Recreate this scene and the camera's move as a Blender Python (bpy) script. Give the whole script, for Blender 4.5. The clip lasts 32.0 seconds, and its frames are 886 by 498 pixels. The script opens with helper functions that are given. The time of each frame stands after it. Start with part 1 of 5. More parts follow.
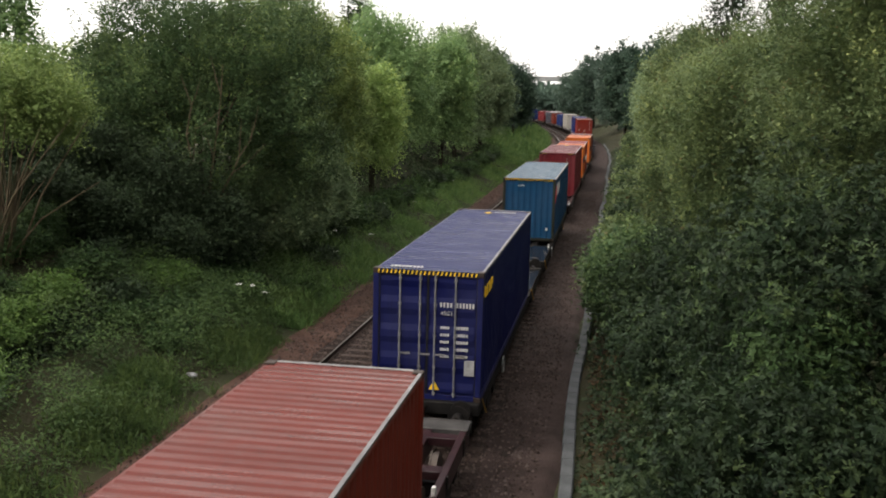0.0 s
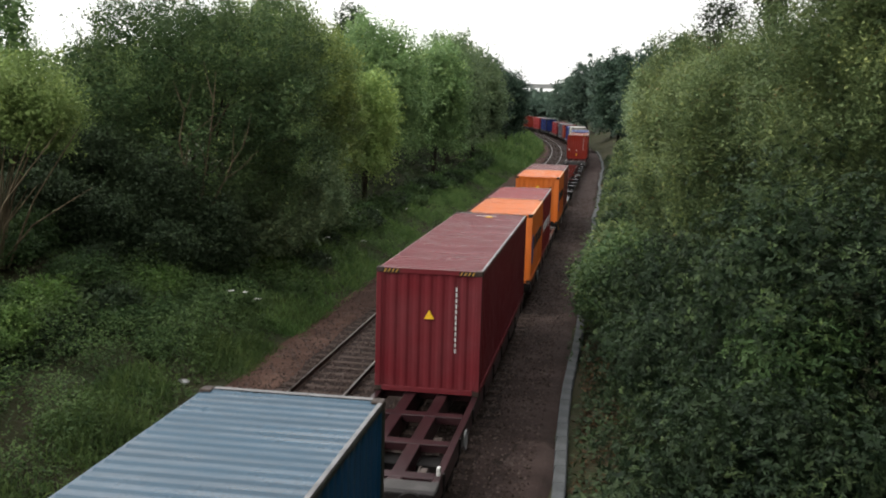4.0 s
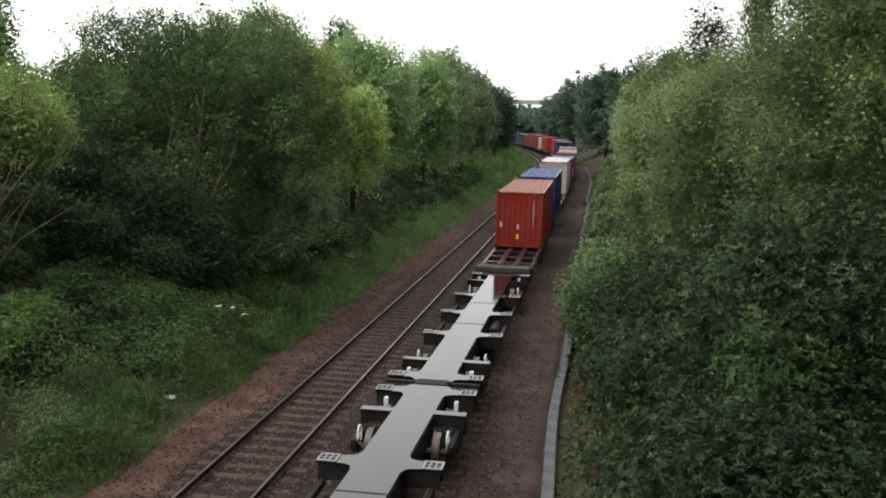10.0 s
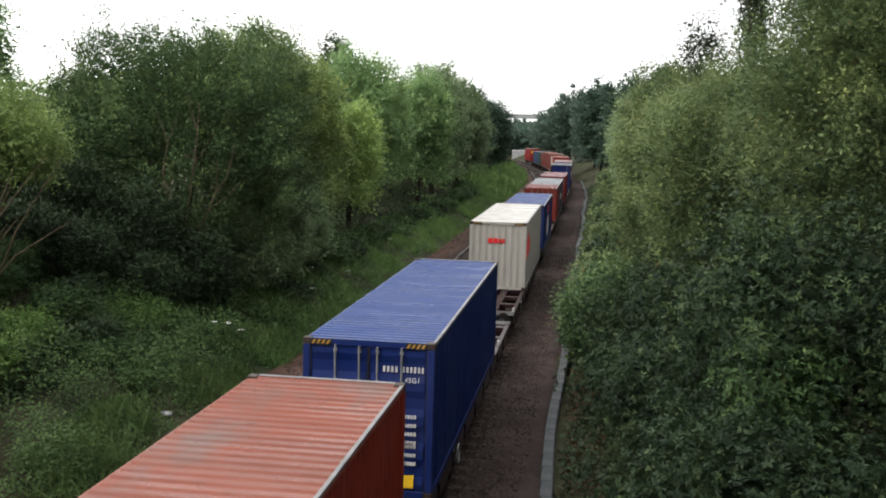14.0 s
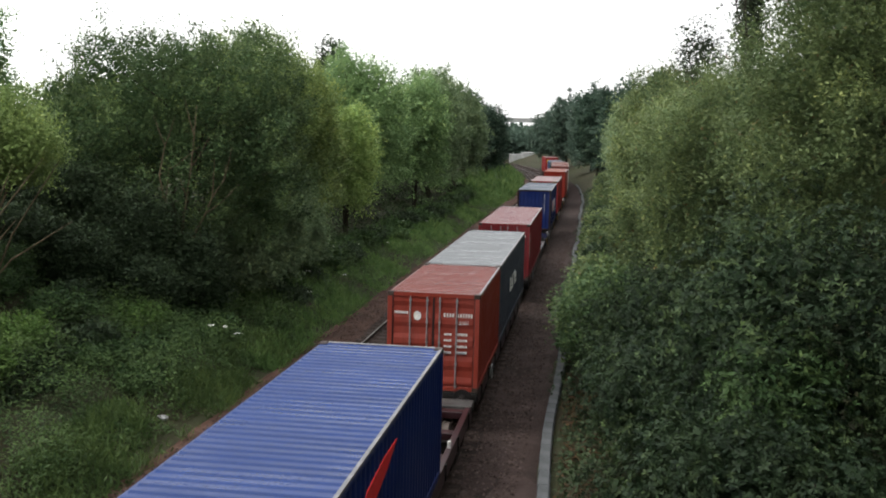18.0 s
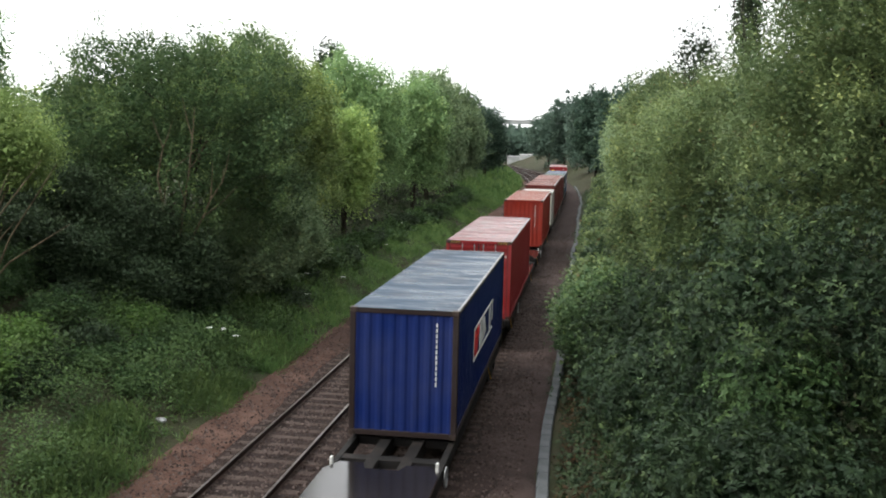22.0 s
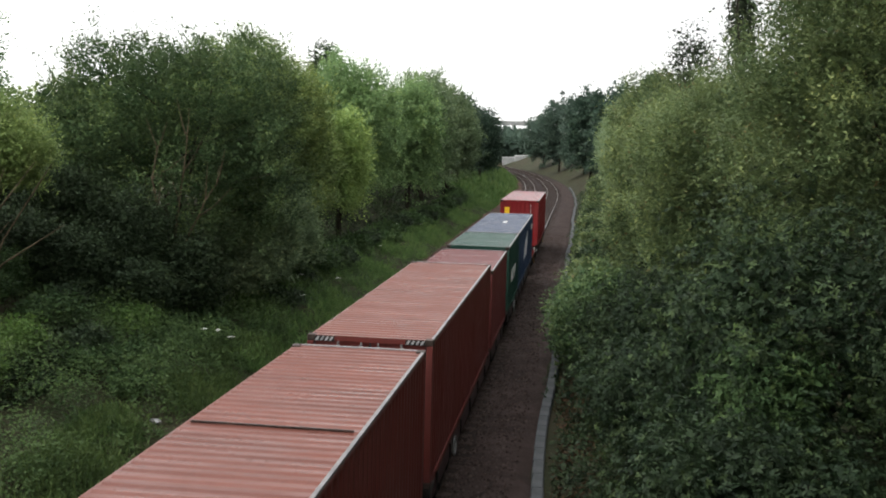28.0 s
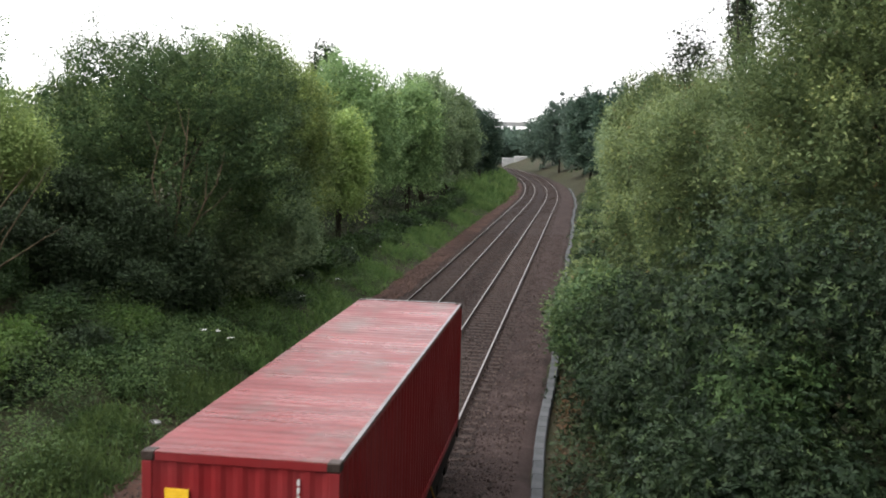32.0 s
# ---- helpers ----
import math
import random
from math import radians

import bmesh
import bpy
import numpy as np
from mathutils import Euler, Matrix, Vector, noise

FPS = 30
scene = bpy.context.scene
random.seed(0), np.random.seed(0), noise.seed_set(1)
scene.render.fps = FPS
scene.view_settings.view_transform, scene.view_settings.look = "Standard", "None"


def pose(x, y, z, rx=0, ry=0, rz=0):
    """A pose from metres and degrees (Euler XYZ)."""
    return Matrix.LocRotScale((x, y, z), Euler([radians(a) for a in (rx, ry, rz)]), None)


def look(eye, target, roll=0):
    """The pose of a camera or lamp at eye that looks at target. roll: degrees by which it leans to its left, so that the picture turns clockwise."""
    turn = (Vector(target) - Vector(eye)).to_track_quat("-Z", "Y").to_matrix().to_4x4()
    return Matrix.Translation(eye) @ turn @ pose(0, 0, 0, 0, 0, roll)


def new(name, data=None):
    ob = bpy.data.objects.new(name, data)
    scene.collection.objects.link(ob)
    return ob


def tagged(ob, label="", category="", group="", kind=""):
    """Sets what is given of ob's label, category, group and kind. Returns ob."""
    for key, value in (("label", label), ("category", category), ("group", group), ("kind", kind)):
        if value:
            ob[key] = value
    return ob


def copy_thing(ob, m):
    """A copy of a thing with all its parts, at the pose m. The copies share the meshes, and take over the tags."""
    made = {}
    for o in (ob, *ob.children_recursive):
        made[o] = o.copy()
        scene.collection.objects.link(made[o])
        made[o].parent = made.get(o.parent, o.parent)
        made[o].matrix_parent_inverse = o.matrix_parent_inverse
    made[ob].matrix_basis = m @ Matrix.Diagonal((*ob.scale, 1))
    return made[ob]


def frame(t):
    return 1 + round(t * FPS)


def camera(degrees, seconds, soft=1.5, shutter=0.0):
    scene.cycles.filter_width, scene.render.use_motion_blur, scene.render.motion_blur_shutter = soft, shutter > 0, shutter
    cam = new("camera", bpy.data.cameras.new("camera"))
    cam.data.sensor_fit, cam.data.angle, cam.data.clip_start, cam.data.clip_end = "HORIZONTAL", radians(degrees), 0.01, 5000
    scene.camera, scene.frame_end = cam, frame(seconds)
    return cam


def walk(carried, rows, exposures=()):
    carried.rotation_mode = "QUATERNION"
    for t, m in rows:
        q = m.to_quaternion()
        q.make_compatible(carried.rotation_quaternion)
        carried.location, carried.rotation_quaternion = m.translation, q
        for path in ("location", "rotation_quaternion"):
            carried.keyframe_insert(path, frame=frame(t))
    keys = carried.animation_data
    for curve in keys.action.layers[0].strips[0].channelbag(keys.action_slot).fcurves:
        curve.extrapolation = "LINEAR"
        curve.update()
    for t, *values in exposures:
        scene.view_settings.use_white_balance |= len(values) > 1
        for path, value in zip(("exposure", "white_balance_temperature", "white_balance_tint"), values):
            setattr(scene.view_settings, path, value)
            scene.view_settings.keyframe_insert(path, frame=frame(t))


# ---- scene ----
cam = camera(46.6, 32.0, soft=1.9, shutter=0.12)
EYE = (3.88, 0.0, 7.68)
TURNS = [
    (0, 81.38, -1.42, 9.60), (0.5, 81.48, -1.43, 9.53), (1, 81.51, -1.46, 9.49), (1.5, 81.59, -1.53, 9.44),
    (2, 81.60, -1.46, 9.35), (2.5, 81.59, -1.49, 9.35), (3, 81.57, -1.55, 9.30), (3.5, 81.61, -1.54, 9.28),
    (5.5, 82.44, -1.73, 8.91), (6, 82.52, -1.68, 8.89), (6.5, 82.52, -1.74, 8.89), (7, 82.55, -1.68, 8.83),
    (7.5, 82.59, -1.79, 8.73), (8, 82.65, -1.70, 8.67), (8.5, 82.69, -1.78, 8.63), (9, 82.72, -1.75, 8.62),
    (9.5, 82.68, -1.76, 8.60), (10, 82.65, -1.72, 8.57), (10.5, 82.69, -1.67, 8.56), (11, 82.72, -1.63, 8.53),
    (11.5, 82.77, -1.63, 8.55), (12, 82.82, -1.66, 8.61), (12.5, 83.06, -1.52, 8.62), (13, 83.16, -1.45, 8.64),
    (13.5, 83.29, -1.50, 8.49), (14, 83.45, -1.48, 8.32), (14.5, 83.54, -1.57, 8.24), (16.5, 83.64, -1.43, 8.18),
    (17, 83.64, -1.46, 8.17), (17.5, 83.65, -1.45, 8.16), (18, 83.66, -1.50, 8.14), (18.5, 83.67, -1.49, 8.15),
    (19, 83.71, -1.51, 8.14), (19.5, 83.75, -1.47, 8.13), (20, 83.76, -1.43, 8.13), (20.5, 83.76, -1.44, 8.14),
    (21, 83.78, -1.43, 8.12), (21.5, 83.78, -1.48, 8.08), (22, 83.77, -1.43, 8.04), (22.5, 83.78, -1.42, 8.01),
    (23, 83.79, -1.46, 7.98), (23.5, 83.78, -1.49, 7.96), (24, 83.74, -1.48, 7.87), (24.5, 83.79, -1.44, 7.92),
    (25, 83.79, -1.44, 7.92), (25.5, 83.79, -1.43, 7.92), (27.5, 83.81, -1.51, 7.73), (28, 83.84, -1.47, 7.76),
    (28.5, 83.86, -1.45, 7.78), (29, 83.89, -1.48, 7.76), (29.5, 83.89, -1.50, 7.71), (30, 83.89, -1.46, 7.72),
    (30.5, 83.89, -1.47, 7.77), (31, 83.83, -1.50, 7.78), (31.5, 83.85, -1.51, 7.75), (32, 83.89, -1.47, 7.75),
]
walk(cam, [(t, pose(*EYE, a, b, c)) for t, a, b, c in TURNS], exposures=[
    (0, -0.05, 6900, 12), (1, 0.0, 7600, 8), (2.2, -0.05, 7600, 8), (3.2, -0.15, 6800, 9), (6, 0.0, 6500, 10), (9, 0.0, 6550, 10), (11, 0.02, 6700, 10), (12, 0.45, 6400, 11), (14, 0.1, 6500, 10),
    (14.7, 0.05, 6500, 10), (17, -0.45, 6900, 10), (18, 0.0, 6500, 10), (20, 0.0, 6600, 10), (21, -0.1, 6500, 10), (22, 0.4, 6400, 8), (25, 0.42, 6300, 7), (28, 0.0, 6500, 10), (30, 0.0, 6700, 10), (31, 0.08, 7900, 8), (32, 0.3, 6450, 13)])

# ---- sky and sun: a bright, even overcast evening ----
world = bpy.data.worlds.new("sky")
scene.world = world
world.use_nodes = True
wn = world.node_tree.nodes
wl = world.node_tree.links
sky = wn.new("ShaderNodeTexSky")
sky.sky_type, sky.sun_disc = "NISHITA", False
sky.sun_elevation, sky.sun_rotation = radians(41), radians(222)
sky.air_density, sky.dust_density, sky.ozone_density = 1.0, 6.0, 1.0
# cloud cover: even and white, brighter towards the zenith
place = wn.new("ShaderNodeTexCoord")
split = wn.new("ShaderNodeSeparateXYZ")
wl.new(place.outputs["Generated"], split.inputs[0])
height = wn.new("ShaderNodeMapRange")
height.inputs["From Min"].default_value, height.inputs["From Max"].default_value = 0.0, 1.0
height.inputs["To Min"].default_value, height.inputs["To Max"].default_value = 0.0, 1.0
wl.new(split.outputs[2], height.inputs["Value"])
cloud = wn.new("ShaderNodeMix")
cloud.data_type = "RGBA"
cloud.inputs[6].default_value, cloud.inputs[7].default_value = (25.0, 24.9, 24.9, 1), (24.0, 24.4, 25.0, 1)
wl.new(height.outputs[0], cloud.inputs[0])
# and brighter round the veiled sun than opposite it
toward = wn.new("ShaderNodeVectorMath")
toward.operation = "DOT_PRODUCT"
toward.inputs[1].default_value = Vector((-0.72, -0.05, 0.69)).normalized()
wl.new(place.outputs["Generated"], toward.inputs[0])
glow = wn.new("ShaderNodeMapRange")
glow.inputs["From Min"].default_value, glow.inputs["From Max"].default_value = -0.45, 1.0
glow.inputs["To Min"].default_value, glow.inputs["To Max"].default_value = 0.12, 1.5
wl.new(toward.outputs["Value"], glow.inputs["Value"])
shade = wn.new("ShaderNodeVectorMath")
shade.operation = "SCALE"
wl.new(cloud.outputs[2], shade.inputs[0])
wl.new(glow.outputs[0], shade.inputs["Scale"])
veil = wn.new("ShaderNodeMix")
veil.data_type = "RGBA"
veil.inputs[0].default_value = 0.85
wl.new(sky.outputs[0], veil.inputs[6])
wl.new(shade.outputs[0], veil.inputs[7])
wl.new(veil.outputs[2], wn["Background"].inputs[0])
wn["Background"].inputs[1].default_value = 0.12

sun = new("sun", bpy.data.lights.new("sun", "SUN"))
sun.data.energy, sun.data.angle, sun.data.color = 1.5, radians(14), (1.0, 0.93, 0.84)
sun.matrix_world = look((-36, -14, 64), (0, 0, 20))


# ---- materials ----
def shader(name, rough=0.6, metal=0.0):
    m = bpy.data.materials.new(name)
    m.use_nodes = True
    b = m.node_tree.nodes["Principled BSDF"]
    b.inputs["Roughness"].default_value, b.inputs["Metallic"].default_value = rough, metal
    b.inputs["Specular IOR Level"].default_value = 0.5 if rough < 0.5 else 0.12
    return m, m.node_tree.nodes, m.node_tree.links, b


def coords(nodes, links, kind="Object", scale=(1, 1, 1)):
    c = nodes.new("ShaderNodeTexCoord")
    p = nodes.new("ShaderNodeMapping")
    p.inputs["Scale"].default_value = scale
    links.new(c.outputs[kind], p.inputs[0])
    return p.outputs[0]


def noise_at(nodes, links, vec, scale, detail=4.0, rough=0.6):
    n = nodes.new("ShaderNodeTexNoise")
    n.inputs["Scale"].default_value, n.inputs["Detail"].default_value, n.inputs["Roughness"].default_value = scale, detail, rough
    links.new(vec, n.inputs["Vector"])
    return n.outputs[0]


def ramp(nodes, links, fac, stops):
    r = nodes.new("ShaderNodeValToRGB")
    e = r.color_ramp.elements
    while len(e) < len(stops):
        e.new(0.5)
    for i, (p, col) in enumerate(stops):
        e[i].position, e[i].color = p, (*col, 1)
    links.new(fac, r.inputs[0])
    return r.outputs[0]


def mixed(nodes, links, fac, a, b, mode="MIX"):
    m = nodes.new("ShaderNodeMix")
    m.data_type, m.blend_type = "RGBA", mode
    for sock, v in ((m.inputs[0], fac), (m.inputs[6], a), (m.inputs[7], b)):
        if isinstance(v, (int, float)):
            sock.default_value = v
        elif isinstance(v, tuple):
            sock.default_value = (*v, 1)
        else:
            links.new(v, sock)
    return m.outputs[2]


def bump(nodes, links, bsdf, height, strength=0.3, dist=0.01):
    n = nodes.new("ShaderNodeBump")
    n.inputs["Strength"].default_value, n.inputs["Distance"].default_value = strength, dist
    links.new(height, n.inputs["Height"])
    links.new(n.outputs[0], bsdf.inputs["Normal"])


def surface(name, cols, rough=0.7, metal=0.0, scale=6.0, fine=60.0, relief=0.3, dist=0.01, kind="Object", stretch=(1, 1, 1)):
    """A worn surface: three tones in large patches, fine grain over them, relief."""
    m, n, l, b = shader(name, rough, metal)
    v = coords(n, l, kind, stretch)
    big = noise_at(n, l, v, scale)
    small = noise_at(n, l, v, fine, 3.0)
    c = ramp(n, l, big, [(0.3, cols[0]), (0.5, cols[1]), (0.72, cols[2])])
    c = mixed(n, l, 0.55, c, ramp(n, l, small, [(0.25, (0.45, 0.45, 0.45)), (0.75, (1.0, 1.0, 1.0))]), "MULTIPLY")
    l.new(c, b.inputs["Base Color"])
    bump(n, l, b, small, relief, dist)
    return m


def paint(name, col, rough=0.42, fade=0.1, rust=0.5, wet=False, shine=0.1, bands=0.4, stain=0.0):
    """Container paint: faded patches, streaks down the walls, rust spots."""
    m, n, l, b = shader(name, rough)
    v = coords(n, l)
    vs = coords(n, l, "Object", (1.0, 1.0, 0.12))
    big = noise_at(n, l, v, 0.55, 5.0)
    streak = noise_at(n, l, vs, 7.0, 5.0, 0.7)
    spots = noise_at(n, l, v, 3.3, 8.0, 0.72)
    g = 0.3 * col[0] + 0.55 * col[1] + 0.15 * col[2]
    pale = tuple(c + (0.35 * (g + 0.25) + 0.65 * c - c) * fade * 1.6 for c in col)
    dark = tuple(c * 0.62 + 0.006 for c in col)
    c = mixed(n, l, ramp(n, l, big, [(0.35, (0, 0, 0)), (0.7, (1, 1, 1))]), col, pale)
    c = mixed(n, l, ramp(n, l, streak, [(0.5, (0, 0, 0)), (0.8, (0.75, 0.75, 0.75))]), c, dark)
    c = mixed(n, l, ramp(n, l, spots, [(0.66, (0, 0, 0)), (0.74, (rust, rust, rust))]), c, (0.11, 0.045, 0.025))
    if wet:
        # bands where rain has dried and where it stands
        b.inputs["Specular IOR Level"].default_value = shine
        band = noise_at(n, l, coords(n, l, "Object", (0.22, 2.2, 1.0)), 1.3, 5.0, 0.65)
        c = mixed(n, l, ramp(n, l, band, [(0.42, (0, 0, 0)), (0.62, (bands,) * 3)]), c, tuple(0.5 * k for k in col))
    if stain:
        # grime and scraped patches
        grime = noise_at(n, l, coords(n, l, "Object", (0.8, 0.4, 1.0)), 0.9, 7.0, 0.68)
        c = mixed(n, l, ramp(n, l, grime, [(0.52, (0, 0, 0)), (0.66, (stain,) * 3)]), c, (0.075, 0.06, 0.052))
        scrape = noise_at(n, l, coords(n, l, "Object", (0.3, 2.6, 1.0)), 2.2, 6.0, 0.7)
        c = mixed(n, l, ramp(n, l, scrape, [(0.63, (0, 0, 0)), (0.7, (0.6 * stain,) * 3)]), c, (0.3, 0.24, 0.21))
    l.new(c, b.inputs["Base Color"])
    if not wet:
        b.inputs["Specular IOR Level"].default_value = 0.1
    if wet:
        damp = noise_at(n, l, coords(n, l, "Object", (0.5, 1.2, 1.0)), 1.1, 5.0, 0.65)
        l.new(ramp(n, l, damp, [(0.4, (0.24,) * 3), (0.6, (rough + 0.1,) * 3)]), b.inputs["Roughness"])
    else:
        l.new(ramp(n, l, streak, [(0.3, (rough - 0.08,) * 3), (0.8, (rough + 0.25,) * 3)]), b.inputs["Roughness"])
    bump(n, l, b, spots, 0.12, 0.01)
    return m


def leaf(name, dark, mid, light, gloss=0.6, patch=0.3, dead=0.0, through_light=0.3, sheen=0.12):
    """Foliage: the tone differs from leaf to leaf, from spray to spray and over the crown; light shines through. Young
    tips also carry a painted highlight.
    """
    m, n, l, b = shader(name, gloss)
    v = coords(n, l)
    big = noise_at(n, l, v, patch, 3.0)
    spray = noise_at(n, l, v, 1.5, 2.0)
    single = n.new("ShaderNodeNewGeometry").outputs["Random Per Island"]
    c = ramp(n, l, single, [(0.0, tuple(0.5 * (p + q) for p, q in zip(dark, mid))), (0.6, mid), (1.0, tuple(0.65 * p + 0.35 * q for p, q in zip(mid, light)))])
    c = mixed(n, l, ramp(n, l, spray, [(0.4, (0, 0, 0)), (0.7, (0.45, 0.45, 0.45))]), c, light)
    # new growth is paler; the tips' highlights are put into this colour too
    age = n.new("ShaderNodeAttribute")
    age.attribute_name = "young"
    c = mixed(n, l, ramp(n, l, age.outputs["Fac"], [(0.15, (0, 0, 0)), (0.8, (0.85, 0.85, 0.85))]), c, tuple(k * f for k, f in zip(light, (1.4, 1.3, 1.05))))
    c = mixed(n, l, ramp(n, l, big, [(0.36, (0.55, 0.55, 0.55)), (0.6, (0, 0, 0))]), c, dark)
    if dead:
        c = mixed(n, l, ramp(n, l, noise_at(n, l, v, 1.9, 2.0), [(0.7 - dead, (0, 0, 0)), (0.74 - dead, (0.8, 0.8, 0.8))]), c, (0.2, 0.1, 0.045))
    l.new(c, b.inputs["Base Color"])
    b.inputs["Specular IOR Level"].default_value = sheen
    t = n.new("ShaderNodeBsdfTranslucent")
    l.new(c, t.inputs[0])
    mix = n.new("ShaderNodeMixShader")
    mix.inputs[0].default_value = through_light
    l.new(b.outputs[0], mix.inputs[1])
    l.new(t.outputs[0], mix.inputs[2])
    l.new(mix.outputs[0], n["Material Output"].inputs[0])
    return m


EARTH = surface("earth", [(0.018, 0.022, 0.009), (0.026, 0.028, 0.012), (0.04, 0.03, 0.02)], 0.95, scale=0.4, fine=9, relief=0.6, dist=0.1)
BALLAST = surface("ballast", [(0.0115, 0.00699, 0.00567), (0.0187, 0.0116, 0.00959), (0.0331, 0.0216, 0.018)], 0.9, scale=0.7, fine=16, relief=1.0, dist=0.06)
STONE, sn, sl, sb = shader("ballast_stone", 0.9)
sb.inputs["Specular IOR Level"].default_value = 0.1
sl.new(ramp(sn, sl, sn.new("ShaderNodeNewGeometry").outputs["Random Per Island"], [(0.0, (0.018, 0.0125, 0.0105)), (0.6, (0.042, 0.03, 0.026)), (1.0, (0.085, 0.066, 0.058))]), sb.inputs["Base Color"])
CESS_GREY = surface("cess_grey", [(0.0197, 0.0125, 0.0106), (0.0336, 0.022, 0.019), (0.0558, 0.0388, 0.0343)], 0.92, scale=0.9, fine=18, relief=1.0, dist=0.05)
CESS = surface("cess", [(0.0335, 0.0166, 0.0118), (0.0563, 0.0296, 0.021), (0.0913, 0.0533, 0.04)], 0.92, scale=0.9, fine=18, relief=1.0, dist=0.05)
STONEWORK = surface("bridge_stone", [(0.12, 0.1, 0.08), (0.18, 0.15, 0.12), (0.24, 0.21, 0.17)], 0.9, scale=1.2, fine=14, relief=0.6)
SLEEPER = surface("sleeper", [(0.0263, 0.0176, 0.0139), (0.0382, 0.0264, 0.0214), (0.0612, 0.0448, 0.0372)], 0.85, scale=1.5, fine=25, relief=0.5, stretch=(0.4, 1, 1))
RAIL_SIDE = surface("rusty_rail", [(0.02, 0.012, 0.009), (0.032, 0.019, 0.014), (0.05, 0.03, 0.022)], 0.75, 0.3, 4, 40)
RAIL_TOP = surface("rail_head", [(0.12, 0.1, 0.09), (0.165, 0.145, 0.135), (0.22, 0.2, 0.19)], 0.36, 1.0, 2, 60, 0.05)
CONCRETE = surface("concrete", [(0.048, 0.052, 0.0536), (0.0688, 0.0736, 0.0752), (0.096, 0.101, 0.102)], 0.85, scale=1.6, fine=22, relief=0.4)
DARK_BARK = surface("dark_bark", [(0.015, 0.012, 0.009), (0.03, 0.024, 0.017), (0.055, 0.045, 0.034)], 0.9, scale=2.5, fine=30, relief=0.8, stretch=(1, 1, 0.25))
PALE_BARK = surface("pale_bark", [(0.07, 0.056, 0.036), (0.11, 0.088, 0.056), (0.16, 0.13, 0.086)], 0.9, scale=3, fine=30, relief=0.5, stretch=(1, 1, 0.25))


# ---- building helpers ----
def link_mesh(name, bm, material):
    me = bpy.data.meshes.new(name)
    bm.to_mesh(me)
    bm.free()
    for m in material if isinstance(material, (list, tuple)) else [material]:
        me.materials.append(m)
    return me


def part(name, bm, material, parent=None, label=""):
    """One mesh object, under a thing or under a part."""
    ob = new(name, link_mesh(name, bm, material))
    ob.parent = parent
    return tagged(ob, label)


def shared(name, mesh, parent, m=None):
    ob = new(name, mesh)
    ob.parent = parent
    if m is not None:
        ob.matrix_basis = m
    return ob


def box(bm, x0, x1, y0, y1, z0, z1, bevel=0.0):
    r = bmesh.ops.create_cube(bm, size=1.0, matrix=Matrix.Translation(((x0 + x1) / 2, (y0 + y1) / 2, (z0 + z1) / 2)) @ Matrix.Diagonal((x1 - x0, y1 - y0, z1 - z0, 1)))
    if bevel:
        edges = list({e for v in r["verts"] for e in v.link_edges})
        bmesh.ops.bevel(bm, geom=edges, offset=bevel, segments=1, affect="EDGES")
    return bm


def boxes(*lots, bevel=0.0):
    bm = bmesh.new()
    for b in lots:
        box(bm, *b, bevel=bevel)
    return bm


def rod(bm, a, b, r0, r1=None, n=8):
    """A tapered round bar from a to b."""
    a, b = Vector(a), Vector(b)
    q = (b - a).to_track_quat("Z", "Y").to_matrix().to_4x4()
    bmesh.ops.create_cone(bm, cap_ends=True, segments=n, radius1=r0, radius2=r0 if r1 is None else r1, depth=(b - a).length,
                          matrix=Matrix.Translation((a + b) / 2) @ q)
    return bm


def tube(bm, pts, radii, n=6):
    """A bent, tapered limb through the points."""
    rings = []
    for i, p in enumerate(pts):
        d = (pts[min(i + 1, len(pts) - 1)] - pts[max(i - 1, 0)]).normalized()
        s = d.cross(Vector((0.3, 1, 0.1))).normalized()
        u = d.cross(s)
        rings.append([bm.verts.new(p + (s * math.cos(k * math.tau / n) + u * math.sin(k * math.tau / n)) * radii[i]) for k in range(n)])
    for a, b in zip(rings, rings[1:]):
        for k in range(n):
            bm.faces.new((a[k], a[(k + 1) % n], b[(k + 1) % n], b[k])).smooth = True
    return bm


def loose(name, leaves, material):
    """A mesh of loose leaves from an array (n, corners, 3), and how young, so how far lightened, each leaf is."""
    co, young = leaves
    n, k = co.shape[:2]
    me = bpy.data.meshes.new(name)
    me.vertices.add(n * k)
    me.loops.add(n * k)
    me.polygons.add(n)
    me.vertices.foreach_set("co", co.astype(np.float32).ravel())
    me.loops.foreach_set("vertex_index", np.arange(n * k, dtype=np.int32))
    me.polygons.foreach_set("loop_start", np.arange(0, n * k, k, dtype=np.int32))
    me.update(calc_edges=True)
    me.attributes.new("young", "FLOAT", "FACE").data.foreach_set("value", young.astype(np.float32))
    me.materials.append(material)
    return me


# ---- the line: straight, then a long left-hand curve ----
BEND, RADIUS, APART = 128.0, 740.0, 3.39
END = 430.0


def line(s, lat=0.0):
    """Place and heading at s metres along the near track, lat metres to its right."""
    if s <= BEND:
        return lat, s, 0.0
    a = (min(s, END) - BEND) / RADIUS
    x, y = -RADIUS + (RADIUS + lat) * math.cos(a), BEND + (RADIUS + lat) * math.sin(a)
    if s > END:
        x, y = x - math.sin(a) * (s - END), y + math.cos(a) * (s - END)
    return x, y, a


